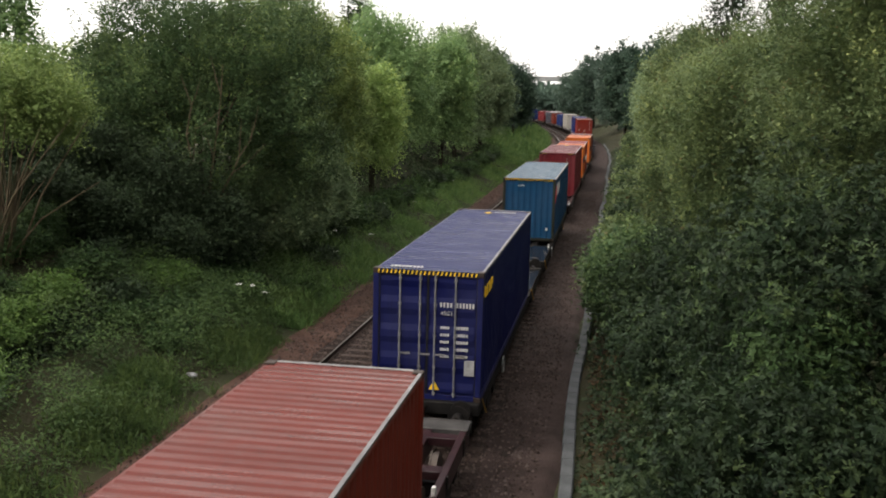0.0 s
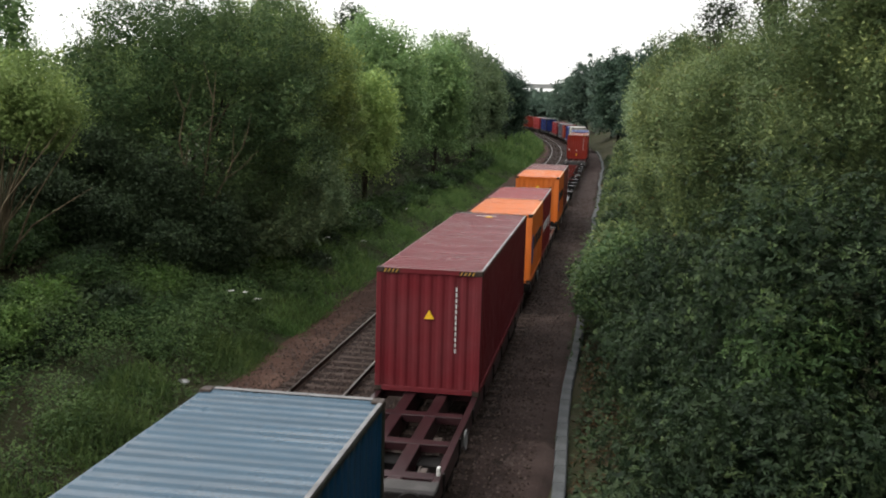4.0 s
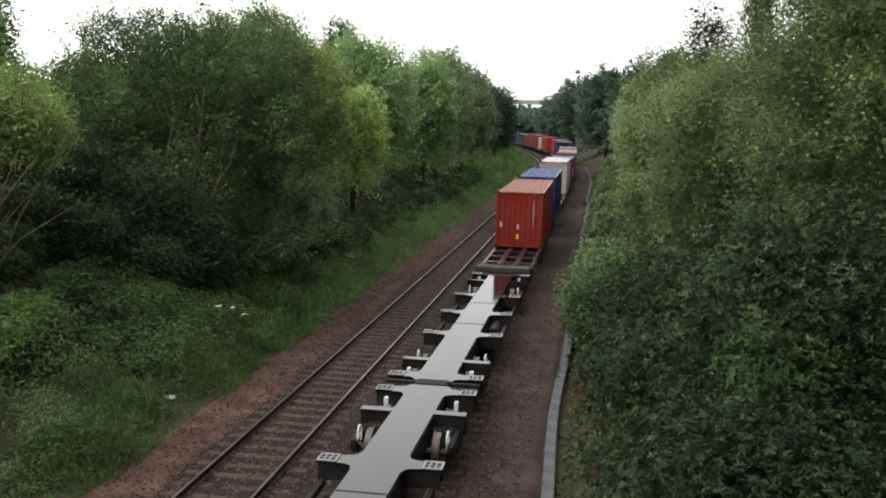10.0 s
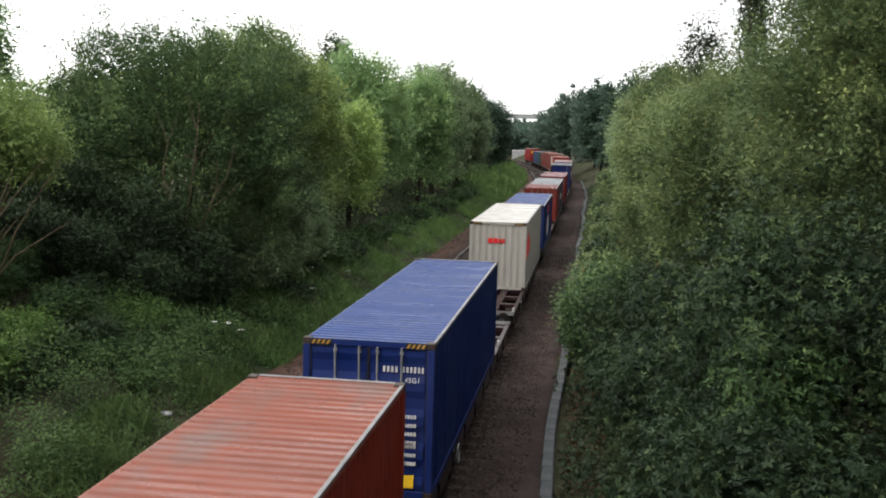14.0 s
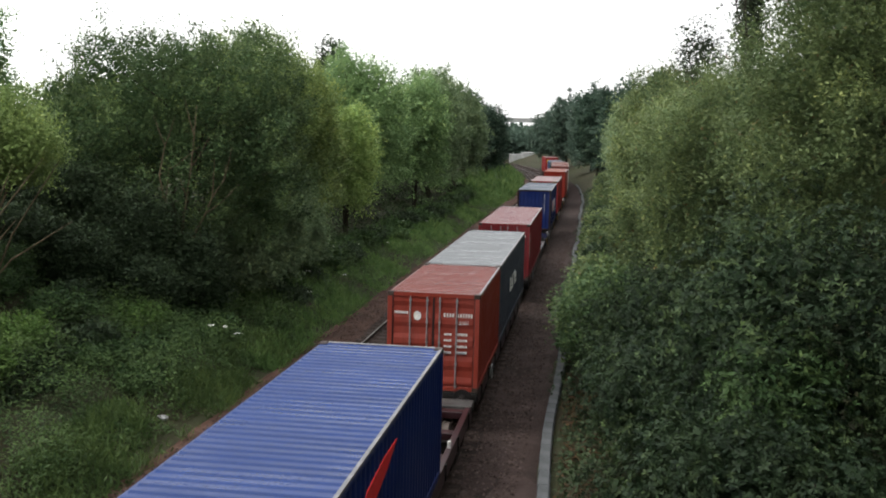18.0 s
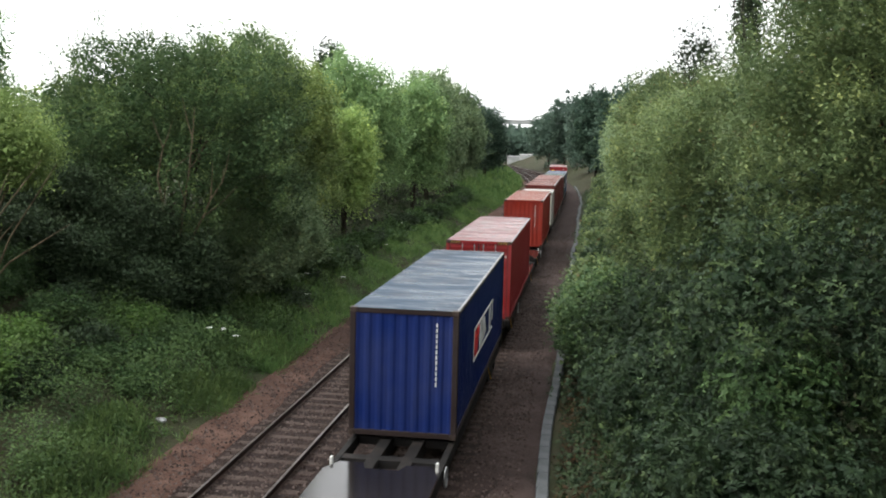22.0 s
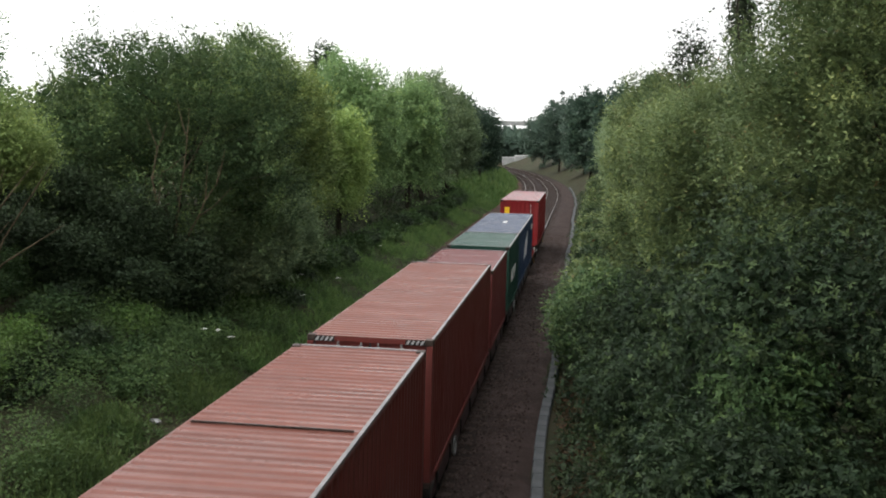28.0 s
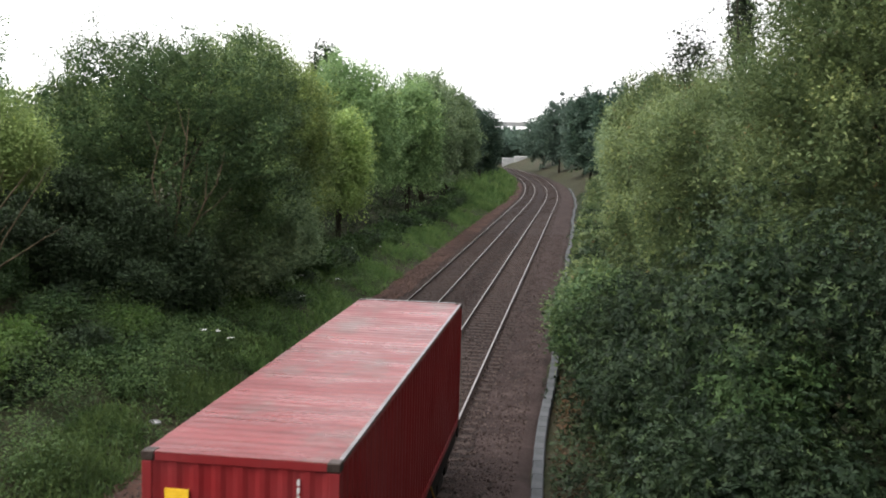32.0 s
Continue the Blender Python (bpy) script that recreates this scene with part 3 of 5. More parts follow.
def build_container(spec):
    """A shipping container, its near end at y = 0, on its base at z = 0."""
    length, tall, mat, end = spec["length"], spec["tall"], spec["mat"], spec["end"]
    roof_mat = spec.get("roof", mat)
    rail_mat = spec.get("rail", mat)
    W = 1.219
    c = new("shipping_container")
    for sx, nm in ((-1, "side_wall"), (1, "side_wall")):
        bm = bmesh.new()
        corrugated(bm, 0.16, length - 0.16, 0.17, tall - 0.11, lambda u, v, w: (sx * (W - 0.012 + w), u, v), 0.28, 0.03)
        part(nm, flip_out(bm), mat, c)
    bm = bmesh.new()
    corrugated(bm, 0.1, length - 0.1, -W + 0.06, W - 0.06, lambda u, v, w: (v, u, tall - 0.012 + w), spec.get("roof_pitch", 0.24), spec.get("roof_depth", 0.022))
    part("roof", flip_out(bm), roof_mat, c, spec.get("roof_label", "weathered corrugated roof"))
    for y0 in (0.0, length - 0.15):
        for sx in (-1, 1):
            x0, x1 = sorted((sx * W, sx * (W - 0.13)))
            part("corner_post", boxes((x0, x1, y0, y0 + 0.15, 0.118, tall - 0.118), bevel=0.01), rail_mat, c)
            for z0 in (0.0, tall - 0.118):
                a, b = sorted((sx * (W + 0.003), sx * (W - 0.159)))
                part("corner_casting", boxes((a, b, y0 - 0.004 if y0 == 0 else y0 - 0.024, y0 + 0.174 if y0 == 0 else y0 + 0.154, z0, z0 + 0.121), bevel=0.012), spec.get("cast", CAST_STEEL), c)
    for sx in (-1, 1):
        x0, x1 = sorted((sx * (W - 0.002), sx * (W - 0.062)))
        part("top_rail", boxes((x0, x1, 0.17, length - 0.17, tall - 0.11, tall - 0.05), bevel=0.008), rail_mat, c)
        # only the right lip gets the pale colour, a painted sky highlight
        part("roof_lip", boxes((x0, x1, 0.17, length - 0.17, tall - 0.049, tall - 0.004 if sx > 0 else tall - 0.013 - spec.get("roof_depth", 0.022)), bevel=0.006), spec.get("edge", rail_mat) if sx > 0 else roof_mat, c)
        part("bottom_rail", boxes((x0, x1, 0.17, length - 0.17, 0.012, 0.17), bevel=0.008), rail_mat, c)
    part("floor", boxes((-W + 0.06, W - 0.06, 0.05, length - 0.05, 0.06, 0.15)), BLACK, c)
    # far end: plain corrugated wall
    bm = bmesh.new()
    corrugated(bm, -W + 0.13, W - 0.13, 0.12, tall - 0.11, lambda u, v, w: (u, length - 0.02 + w, v), 0.27, 0.036)
    part("end_wall", flip_out(bm), mat, c)
    for y0 in (0.004, length - 0.1):
        part("header", boxes((-W + 0.16, W - 0.16, y0, y0 + 0.096, tall - 0.115, tall - 0.006), bevel=0.008), rail_mat, c)
        # the far edge carries the same painted highlight
        part("roof_edge", boxes((-W + 0.16, W - 0.16, y0, y0 + 0.096, tall - 0.004, tall + 0.002)), spec.get("lip", roof_mat) if y0 < 1 else spec.get("edge", roof_mat), c)
    part("sill", boxes((-W + 0.16, W - 0.16, 0.004, 0.1, 0.01, 0.13), bevel=0.008), rail_mat, c)
    front = lambda u, v, w: (u, -w, v)
    if end == "wall":
        bm = bmesh.new()
        corrugated(bm, -W + 0.13, W - 0.13, 0.13, tall - 0.11, lambda u, v, w: (u, 0.02 - w, v), 0.272, 0.024)
        part("end_wall", flip_out(bm), mat, c)
        face = lambda u, v, w: (u, 0.012 - w, v)
    else:
        face = lambda u, v, w: (u, 0.0 - w, v)
        for x0, x1, fs in ((-W + 0.14, -0.012, (0.44, 0.86)), (0.012, W - 0.14, (0.15, 0.57))):
            bm = boxes((x0, x1, 0.042, 0.08, 0.14, tall - 0.12))
            door = part("door", bm, mat, c)
            bm = bmesh.new()
            corrugated(bm, 0.2, tall - 0.18, x0 + 0.04, x1 - 0.04, lambda u, v, w: (v, 0.004 - w, u), (tall - 0.38) / 5, 0.034)
            part("door_panel", flip_out(bm), mat, door, "steel door sheet with level ribs")
            part("gasket", boxes((x0 - 0.008, x0 + 0.008, 0.016, 0.05, 0.14, tall - 0.12), (x1 - 0.008, x1 + 0.008, 0.016, 0.05, 0.14, tall - 0.12)), BLACK, door, "black rubber door seal")
            for f in fs:
                x = x0 + (x1 - x0) * f
                bm = rod(bmesh.new(), (x, -0.022, 0.1), (x, -0.022, tall - 0.1), 0.02)
                for z0 in (0.16, 0.75, tall * 0.5, tall - 0.75, tall - 0.2):
                    box(bm, x - 0.032, x + 0.032, -0.042, 0.03, z0 - 0.02, z0 + 0.02)
                part("locking_bar", bm, spec.get("bars", GALV), door, "upright locking bar")
                part("handle", boxes((x - 0.02, x + 0.24, -0.05, -0.03, 1.02, 1.06)), spec.get("bars", GALV), door)
    side = lambda u, v, w: (W - 0.008 + w, u, v)
    over = lambda u, v, w: (u, v, tall + w)
    for mk in spec.get("marks", ()):
        where = {"face": face, "side": side, "roof": over}[mk[0]]
        flat_mark(mk[1], c, mk[2], mk[3], where, mk[4] if len(mk) > 4 else "")
    for text, u, v, size, material in spec.get("words", ()):
        cu = bpy.data.curves.new("lettering", "FONT")
        cu.body, cu.size, cu.extrude = text, size, 0.004
        cu.materials.append(material)
        ob = new("lettering", cu)
        ob.parent = c
        x, y, z = face(u, v, 0.02)
        ob.matrix_basis = pose(x, y, z, 90, 0, 0)
    if spec.get("stripes"):
        n = 24 if spec["stripes"] == "full" else 0
        shapes = []
        if n:
            st = (2 * W - 0.2) / n
            shapes = [[(-W + 0.1 + i * st, tall - 0.1), (-W + 0.1 + (i + 0.3) * st, tall - 0.1), (-W + 0.1 + (i + 0.55) * st, tall - 0.02), (-W + 0.1 + (i + 0.25) * st, tall - 0.02)] for i in range(n)]
        else:
            for u in (-W + 0.16, W - 0.16 - 0.36):
                shapes += [[(u + i * 0.09, tall - 0.1), (u + (i + 0.5) * 0.09, tall - 0.1), (u + (i + 1) * 0.09, tall - 0.02), (u + (i + 0.5) * 0.09, tall - 0.02)] for i in range(4)]
        flat_mark("stripe_band", c, spec.get("stripe", YELLOW_MARK if n else OCHRE), shapes, front, "slanted height warning stripes")
        flat_mark("stripe_backing", c, BLACK, [rect(-W + 0.1, tall - 0.112, 2 * W - 0.2, 0.1)] if n else [rect(-W + 0.15, tall - 0.112, 0.38, 0.1), rect(W - 0.53, tall - 0.112, 0.38, 0.1)], lambda u, v, w: front(u, v, w * 0.4))
    return tagged(c, spec["label"], "shipping container", "containers on the train")


def add_bogie(wagon, y):
    """A two-axle bogie: side frames, bolster, wheels on axles."""
    b = new("bogie")
    b.parent = wagon
    b.matrix_basis = Matrix.Translation((0, y, 0))
    for sx in (-1, 1):
        bm = boxes((sx * 1.06 - 0.07, sx * 1.06 + 0.07, -1.25, 1.25, 0.48, 0.66), (sx * 1.06 - 0.08, sx * 1.06 + 0.08, -0.42, 0.42, 0.24, 0.5),
                   (sx * 1.06 - 0.09, sx * 1.06 + 0.09, -1.1, -0.7, 0.32, 0.58), (sx * 1.06 - 0.09, sx * 1.06 + 0.09, 0.7, 1.1, 0.32, 0.58), bevel=0.02)
        part("side_frame", bm, FRAME_DARK, b)
    part("bolster", boxes((-1.0, 1.0, -0.3, 0.3, 0.45, 0.7), bevel=0.02), FRAME_DARK, b)
    for yy in (-0.9, 0.9):
        bm = rod(bmesh.new(), (-0.98, yy, 0.42), (0.98, yy, 0.42), 0.075)
        for sx in (-1, 1):
            rod(bm, (sx * 0.69, yy, 0.42), (sx * 0.82, yy, 0.42), 0.42, 0.42, 24)
            rod(bm, (sx * 0.665, yy, 0.42), (sx * 0.69, yy, 0.42), 0.45, 0.45, 24)
        part("wheelset", bm, WHEEL, b, "steel wheels on an axle")


FRAME_DARK = surface("wagon_frame", [(0.006, 0.0055, 0.0055), (0.011, 0.01, 0.0095), (0.026, 0.021, 0.018)], 0.7, 0.1, 2, 30)
FRAME_BROWN = surface("wagon_brown", [(0.013, 0.0045, 0.0055), (0.021, 0.0075, 0.009), (0.034, 0.015, 0.0165)], 0.34, 0.0, 1.5, 30, 0.1)
FRAME_BROWN.node_tree.nodes["Principled BSDF"].inputs["Specular IOR Level"].default_value = 0.25
WHEEL = surface("wheel_steel", [(0.05, 0.04, 0.035), (0.08, 0.065, 0.055), (0.12, 0.1, 0.09)], 0.5, 0.6, 3, 30)
SPINE = surface("wagon_plate", [(0.004, 0.0045, 0.005), (0.007, 0.0078, 0.0083), (0.012, 0.013, 0.0135)], 0.07, 0.0, 0.5, 9, 0.04)

SPINE.node_tree.nodes["Principled BSDF"].inputs["Specular IOR Level"].default_value = 0.2


def headstock(w, y, sign, material):
    """End of a wagon: headstock, two round buffers, coupling hook."""
    part("headstock", boxes((-1.22, 1.22, min(y, y + sign * 0.22), max(y, y + sign * 0.22), 0.72, 1.0), bevel=0.02), material, w)
    for sx in (-0.87, 0.87):
        bm = rod(bmesh.new(), (sx, y, 1.0 - 0.06), (sx, y - sign * 0.32, 0.94), 0.1, 0.1, 10)
        rod(bm, (sx, y - sign * 0.32, 0.94), (sx, y - sign * 0.37, 0.94), 0.23, 0.22, 16)
        part("buffer", bm, FRAME_DARK, w)
    part("coupling", boxes((-0.06, 0.06, min(y - sign * 0.4, y), max(y - sign * 0.4, y), 0.82, 0.94), bevel=0.02), FRAME_DARK, w)


def slab(outline, z0, z1):
    """A flat plate of that outline between two heights."""
    bm = bmesh.new()
    top = [bm.verts.new((x, y, z1)) for x, y in outline]
    low = [bm.verts.new((x, y, z0)) for x, y in outline]
    bm.faces.new(top)
    bm.faces.new(low[::-1])
    for i in range(len(top)):
        j = (i + 1) % len(top)
        bm.faces.new((top[i], low[i], low[j], top[j]))
    return flip_out(bm)


def build_spine_wagon(length, label):
    """A container flat with one wide centre plate and flared arms; its near end at y = 0, rails at z = 0."""
    w = new("flat_wagon")
    part("centre_plate", boxes((-0.48, 0.48, 0.1, length - 0.1, 0.93, 0.975)), SPINE, w, "wide wet-looking grey steel plate")
    for y0 in (7.6, 11.5):
        part("seam", boxes((-0.47, 0.47, y0, y0 + 0.05, 0.976, 0.981)), FRAME_DARK, w, "welded seam across the plate")
    for b in ((-0.5, 0.9, 6.4, 8.0, 0.3, 0.62), (-0.8, 0.8, 9.2, 11.0, 0.3, 0.6), (-0.9, 0.5, 12.2, 13.8, 0.3, 0.62)):
        part("brake_gear", boxes(b, bevel=0.05), FRAME_DARK, w)
    part("centre_sill", boxes((-0.5, -0.4, 0.3, length - 0.3, 0.45, 0.93), (0.4, 0.5, 0.3, length - 0.3, 0.45, 0.93)), FRAME_DARK, w)
    arms = [(0.6, 1), (2.4, 0), (6.0, 1), (9.6, 1), (13.2, 1), (16.8, 0), (18.6, 1)]
    for sx in (-1, 1):
        part("side_channel", boxes(*[(min(sx * 1.02, sx * 1.12), max(sx * 1.02, sx * 1.12), y0 + 0.3, y1 - 0.3, 0.52, 0.66) for (y0, _), (y1, _) in zip(arms[2:], arms[3:5])], bevel=0.01), FRAME_DARK, w)
        for yc, padded in arms:
            h = 0.24 if padded else 0.15
            if padded:
                # the plate flares out into the arm with rounded inner corners
                out = [(0.48, yc - h - 0.32), (0.52, yc - h - 0.14), (0.6, yc - h - 0.04), (0.74, yc - h), (1.22, yc - h), (1.22, yc + h), (0.74, yc + h), (0.6, yc + h + 0.04), (0.52, yc + h + 0.14), (0.48, yc + h + 0.32)]
            else:
                out = [(0.48, yc - h), (1.22, yc - h), (1.22, yc + h), (0.48, yc + h)]
            arm = part("outrigger", slab([(sx * x, y) for x, y in out], 0.932, 0.977), SPINE, w)
            a, b = sorted((sx * 0.5, sx * 1.2))
            for y0 in (yc - h + 0.02, yc + h - 0.05):
                part("web", boxes((a, b, y0, y0 + 0.03, 0.6, 0.93)), FRAME_DARK, arm, "dark steel web under the arm")
            if padded:
                a, b = sorted((sx * 0.84, sx * 1.24))
                part("locating_plate", boxes((a, b, yc - h + 0.02, yc + h - 0.02, 0.978, 1.0), bevel=0.006), GALV, arm, "pale slotted container locating plate")
                # raised black blocks paint the darkness of the open slots
                for i in range(3):
                    for k in range(2):
                        x0, y0 = a + 0.04 + i * 0.115, yc - h + 0.07 + k * 0.17
                        part("slot", boxes((x0, x0 + 0.085, y0, y0 + 0.13, 0.99, 1.004)), BLACK, arm, "black block in place of an open slot")
    for y0 in (0.02, length - 0.14):
        part("end_beam", boxes((-1.22, 1.22, y0, y0 + 0.12, 0.7, 0.95), bevel=0.02), FRAME_DARK, w)
    part("coupling_cover", boxes((-0.42, 0.42, -0.3, 0.2, 0.86, 0.985), bevel=0.03), FRAME_DARK, w, "dark box over the coupling")
    for y in (2.6, length - 2.6):
        add_bogie(w, y)
    for y in (3.6, length - 3.6):
        hand_wheel(w, y, 0.98, WHITE_MARK)
        hand_wheel(w, y, -0.98, WHITE_MARK)
    for y in (1.35, length - 1.35):
        for sx in (-0.85, 0.85):
            part("guide_post", boxes((sx - 0.05, sx + 0.05, y - 0.06, y + 0.06, 0.72, 0.96), bevel=0.01), WHITE_MARK, w, "white painted lug")
    part("brake_tank", rod(bmesh.new(), (0.75, length * 0.42, 0.6), (0.75, length * 0.52, 0.6), 0.18, 0.18, 12), FRAME_DARK, w)
    return tagged(w, label, "flat wagon", "wagons of the train")


def build_ladder_wagon(length, label, drum=False):
    """A container flat with side sills, two centre beams and cross members; its near end at y = 0."""
    w = new("flat_wagon")
    for sx in (-1, 1):
        a, b = sorted((sx * 1.2, sx * 1.06))
        part("side_sill", boxes((a, b, 0.3, length - 0.3, 0.6, 0.97), bevel=0.012), FRAME_BROWN, w)
        a, b = sorted((sx * 0.5, sx * 0.24))
        part("centre_beam", boxes((a, b, 0.3, length - 0.3, 0.55, 0.962), bevel=0.012), FRAME_BROWN, w)
        for k in range(9):
            y0 = 1.2 + k * (length - 2.4) / 8
            part("stanchion", boxes((sx * 1.21 - 0.02, sx * 1.21 + 0.02, y0, y0 + 0.08, 0.62, 0.96)), FRAME_DARK, w)
    for k in range(10):
        y0 = 0.9 + k * (length - 2.1) / 9
        part("cross_member", boxes((-1.06, 1.06, y0, y0 + 0.3, 0.8, 0.968), bevel=0.01), FRAME_BROWN, w)
    if drum:
        part("end_platform", boxes((-1.24, 1.24, 0.0, 0.36, 0.84, 1.2), bevel=0.09), PLATFORM, w, "thick rounded grey end beam, scuffed and dusty")
        part("cross_rail", boxes((-1.22, 1.22, 0.98, 1.06, 1.08, 1.15), bevel=0.012), FRAME_BROWN, w)
        for x in (-0.62, 0.62):
            part("rail_post", boxes((x - 0.04, x + 0.04, 0.99, 1.05, 0.86, 1.08)), WHITE_MARK, w, "white painted post")
    for y0 in ((length - 0.75,) if drum else (0.0, length - 0.75)):
        part("end_platform", boxes((-1.22, 1.22, y0 + 0.05, y0 + 0.7, 0.86, 1.0), bevel=0.02), PLATFORM, w, "grey scuffed end platform")
    for y, sign in ((length - 0.05, -1),) if drum else ((0.05, 1), (length - 0.05, -1)):
        headstock(w, y, sign, FRAME_DARK)
    if drum:
        part("headstock", boxes((-1.22, 1.22, 0.1, 0.34, 0.55, 0.84), bevel=0.02), FRAME_DARK, w)
    for y in (2.6, length - 2.6):
        add_bogie(w, y)
        for sx in (-1.13, 1.13):
            part("guide_post", boxes((sx - 0.035, sx + 0.035, y - 1.55, y - 1.43, 0.9, 1.12), bevel=0.01), WHITE_MARK, w, "white painted lug")
    hand_wheel(w, 3.9)
    part("brake_tank", rod(bmesh.new(), (0.75, length * 0.42, 0.55), (0.75, length * 0.52, 0.55), 0.18, 0.18, 12), FRAME_DARK, w)
    return tagged(w, label, "flat wagon", "wagons of the train")


def hand_wheel(w, y, x=1.24, material=None):
    """Rim and spokes of a brake wheel at the side of the frame."""
    bm = bmesh.new()
    ring = [Vector((x, y + 0.2 * math.cos(k * math.tau / 20), 0.72 + 0.2 * math.sin(k * math.tau / 20))) for k in range(21)]
    for a, c in zip(ring, ring[1:]):
        rod(bm, a, c, 0.022, None, 6)
    for k in range(3):
        rod(bm, ring[k * 6], (x, y, 0.72), 0.012, None, 5)
    part("brake_wheel", bm, material or GALV, w, "grey painted brake wheel")


def build_plate_wagon(length, label):
    """A container flat with smooth wide plates over its bogies and an open frame between; its near end at y = 0."""
    w = new("flat_wagon")
    for y0, y1 in ((0.3, 4.5), (length - 4.5, length - 0.3)):
        bm = bmesh.new()
        outline = [(-1.16, y0), (1.16, y0), (1.18, y0 + 0.3), (1.18, y1 - 0.5), (0.95, y1), (0.45, y1), (0.35, y1 - 0.35), (-0.35, y1 - 0.35), (-0.45, y1), (-0.95, y1), (-1.18, y1 - 0.5), (-1.18, y0 + 0.3)]
        top = [bm.verts.new((x, y, 0.978)) for x, y in outline]
        low = [bm.verts.new((x, y, 0.9)) for x, y in outline]
        bm.faces.new(top)
        for i in range(len(top)):
            j = (i + 1) % len(top)
            bm.faces.new((top[i], low[i], low[j], top[j]))
        plate = part("bogie_plate", flip_out(bm), PLATE, w, "smooth dark glossy steel plate")
        # a black disc on the plate paints the darkness of each open hole
        for sx in (-0.75, 0.75):
            bm = bmesh.new()
            bmesh.ops.create_circle(bm, cap_ends=True, segments=18, radius=0.15, matrix=pose(sx, y0 + 0.75 if y0 < 1 else y1 - 0.75, 0.982) @ Matrix.Diagonal((1.25, 0.75, 1, 1)))
            part("hole_disc", bm, BLACK, plate, "black disc in place of an open oval hole")
    for sx in (-1, 1):
        a, b = sorted((sx * 1.18, sx * 1.04))
        part("side_sill", boxes((a, b, 0.4, length - 0.4, 0.62, 0.898), bevel=0.012), FRAME_DARK, w)
        a, b = sorted((sx * 0.5, sx * 0.24))
        part("centre_beam", boxes((a, b, 4.2, length - 4.2, 0.55, 0.895), bevel=0.012), FRAME_DARK, w)
    for k in range(6):
        y0 = 5.0 + k * (length - 10.3) / 5
        part("cross_member", boxes((-1.04, 1.04, y0, y0 + 0.3, 0.7, 0.89), bevel=0.01), FRAME_DARK, w)
    for y, sign in ((0.05, 1), (length - 0.05, -1)):
        headstock(w, y, sign, FRAME_DARK)
    for y in (2.6, length - 2.6):
        add_bogie(w, y)
        part("shunting_handle", rod(bmesh.new(), (1.2, y - 1.9, 0.95), (1.26, y - 1.6, 0.55), 0.02), OCHRE, w, "yellow lever")
    hand_wheel(w, 4.7)
    for sx in (-1.1, 1.1):
        part("guide_post", boxes((sx - 0.03, sx + 0.03, 4.35, 4.45, 0.9, 1.1), bevel=0.01), WHITE_MARK, w, "white painted lug")
    return tagged(w, label, "flat wagon", "wagons of the train")


PLATFORM = surface("end_platform_paint", [(0.035, 0.033, 0.032), (0.055, 0.052, 0.05), (0.085, 0.08, 0.077)], 0.55, 0.2, 2, 25)
PLATE = surface("glossy_plate", [(0.007, 0.006, 0.006), (0.011, 0.0095, 0.009), (0.018, 0.015, 0.014)], 0.12, 0.0, 0.7, 10, 0.02)

PLATE.node_tree.nodes["Principled BSDF"].inputs["Specular IOR Level"].default_value = 0.2


def travelled(t):
    """How far the train has come since the start; it gathers a little speed."""
    return 11.596 * t + 0.10770 * t * t / 2 - 0.00153 * t ** 3 / 3


DECK = 0.985
RIDERS = []


def train_rows(s, length, z):
    """Poses of a thing whose near end lies s metres out at the start."""
    rows = []
    for i in range(65):
        t = i * 0.5
        a, b = s - travelled(t), s - travelled(t) + length
        xa, ya, _ = line(a)
        xb, yb, _ = line(b)
        rows.append((t, pose(xa, ya, z, 0, 0, math.degrees(math.atan2(xa - xb, yb - ya)))))
    return rows


PAINTS = {}


def coat(name, col, **kw):
    if name not in PAINTS:
        PAINTS[name] = paint(name, col, **kw)
    return PAINTS[name]


# Pale steel that paints the sky's glint along roof edges.
EDGE_GLINT = surface("edge_glint", [(0.06, 0.055, 0.055), (0.1, 0.095, 0.095), (0.18, 0.172, 0.17)], 0.4, 0.2, 3, 30)
HIGH, LOW, FORTY, TWENTY = 2.896, 2.591, 12.192, 6.058

SALMON = coat("faded_salmon_paint", (0.14, 0.035, 0.018), rough=0.36, wet=True, fade=0.12, stain=0.6)
PINK = coat("faded_red_paint", (0.14, 0.026, 0.026), rough=0.34, wet=True, fade=0.15, rust=0.8, bands=0.7, stain=0.7)
STAINED = coat("stained_red_paint", (0.105, 0.024, 0.022), rough=0.34, wet=True, fade=0.12, rust=0.9, bands=0.8, stain=0.8)
ASHEN = coat("faded_grey_paint", (0.034, 0.05, 0.072), rough=0.5, wet=True, fade=0.05, shine=0.03, bands=0.4, stain=0.35)


def livery(name, col, roof=0.8, **kw):
    """Wall paint, the same paint smoother and washed by rain for the roof, and a painted edge highlight."""
    return dict(mat=coat(name, col, **kw), roof=coat("washed_" + name, tuple(roof * c + 0.006 for c in col), rough=0.34, rust=0.3, wet=True, fade=0.03, stain=0.2), edge=EDGE_GLINT)


RUST = livery("rust_red_paint", (0.15, 0.021, 0.012), 0.6)
NAVY = livery("navy_paint", (0.003, 0.0055, 0.05))
NAVY["roof"] = coat("washed_navy_roof", (0.006, 0.0105, 0.058), rough=0.34, wet=True, rust=0.2, shine=0.13)
TEAL = livery("teal_paint", (0.004, 0.041, 0.096))
for livery_kw in (NAVY, TEAL):
    livery_kw["roof_depth"] = 0.026
TEAL["roof"] = coat("washed_teal_roof", (0.018, 0.05, 0.08), rough=0.34, wet=True, rust=0.2, shine=0.28)
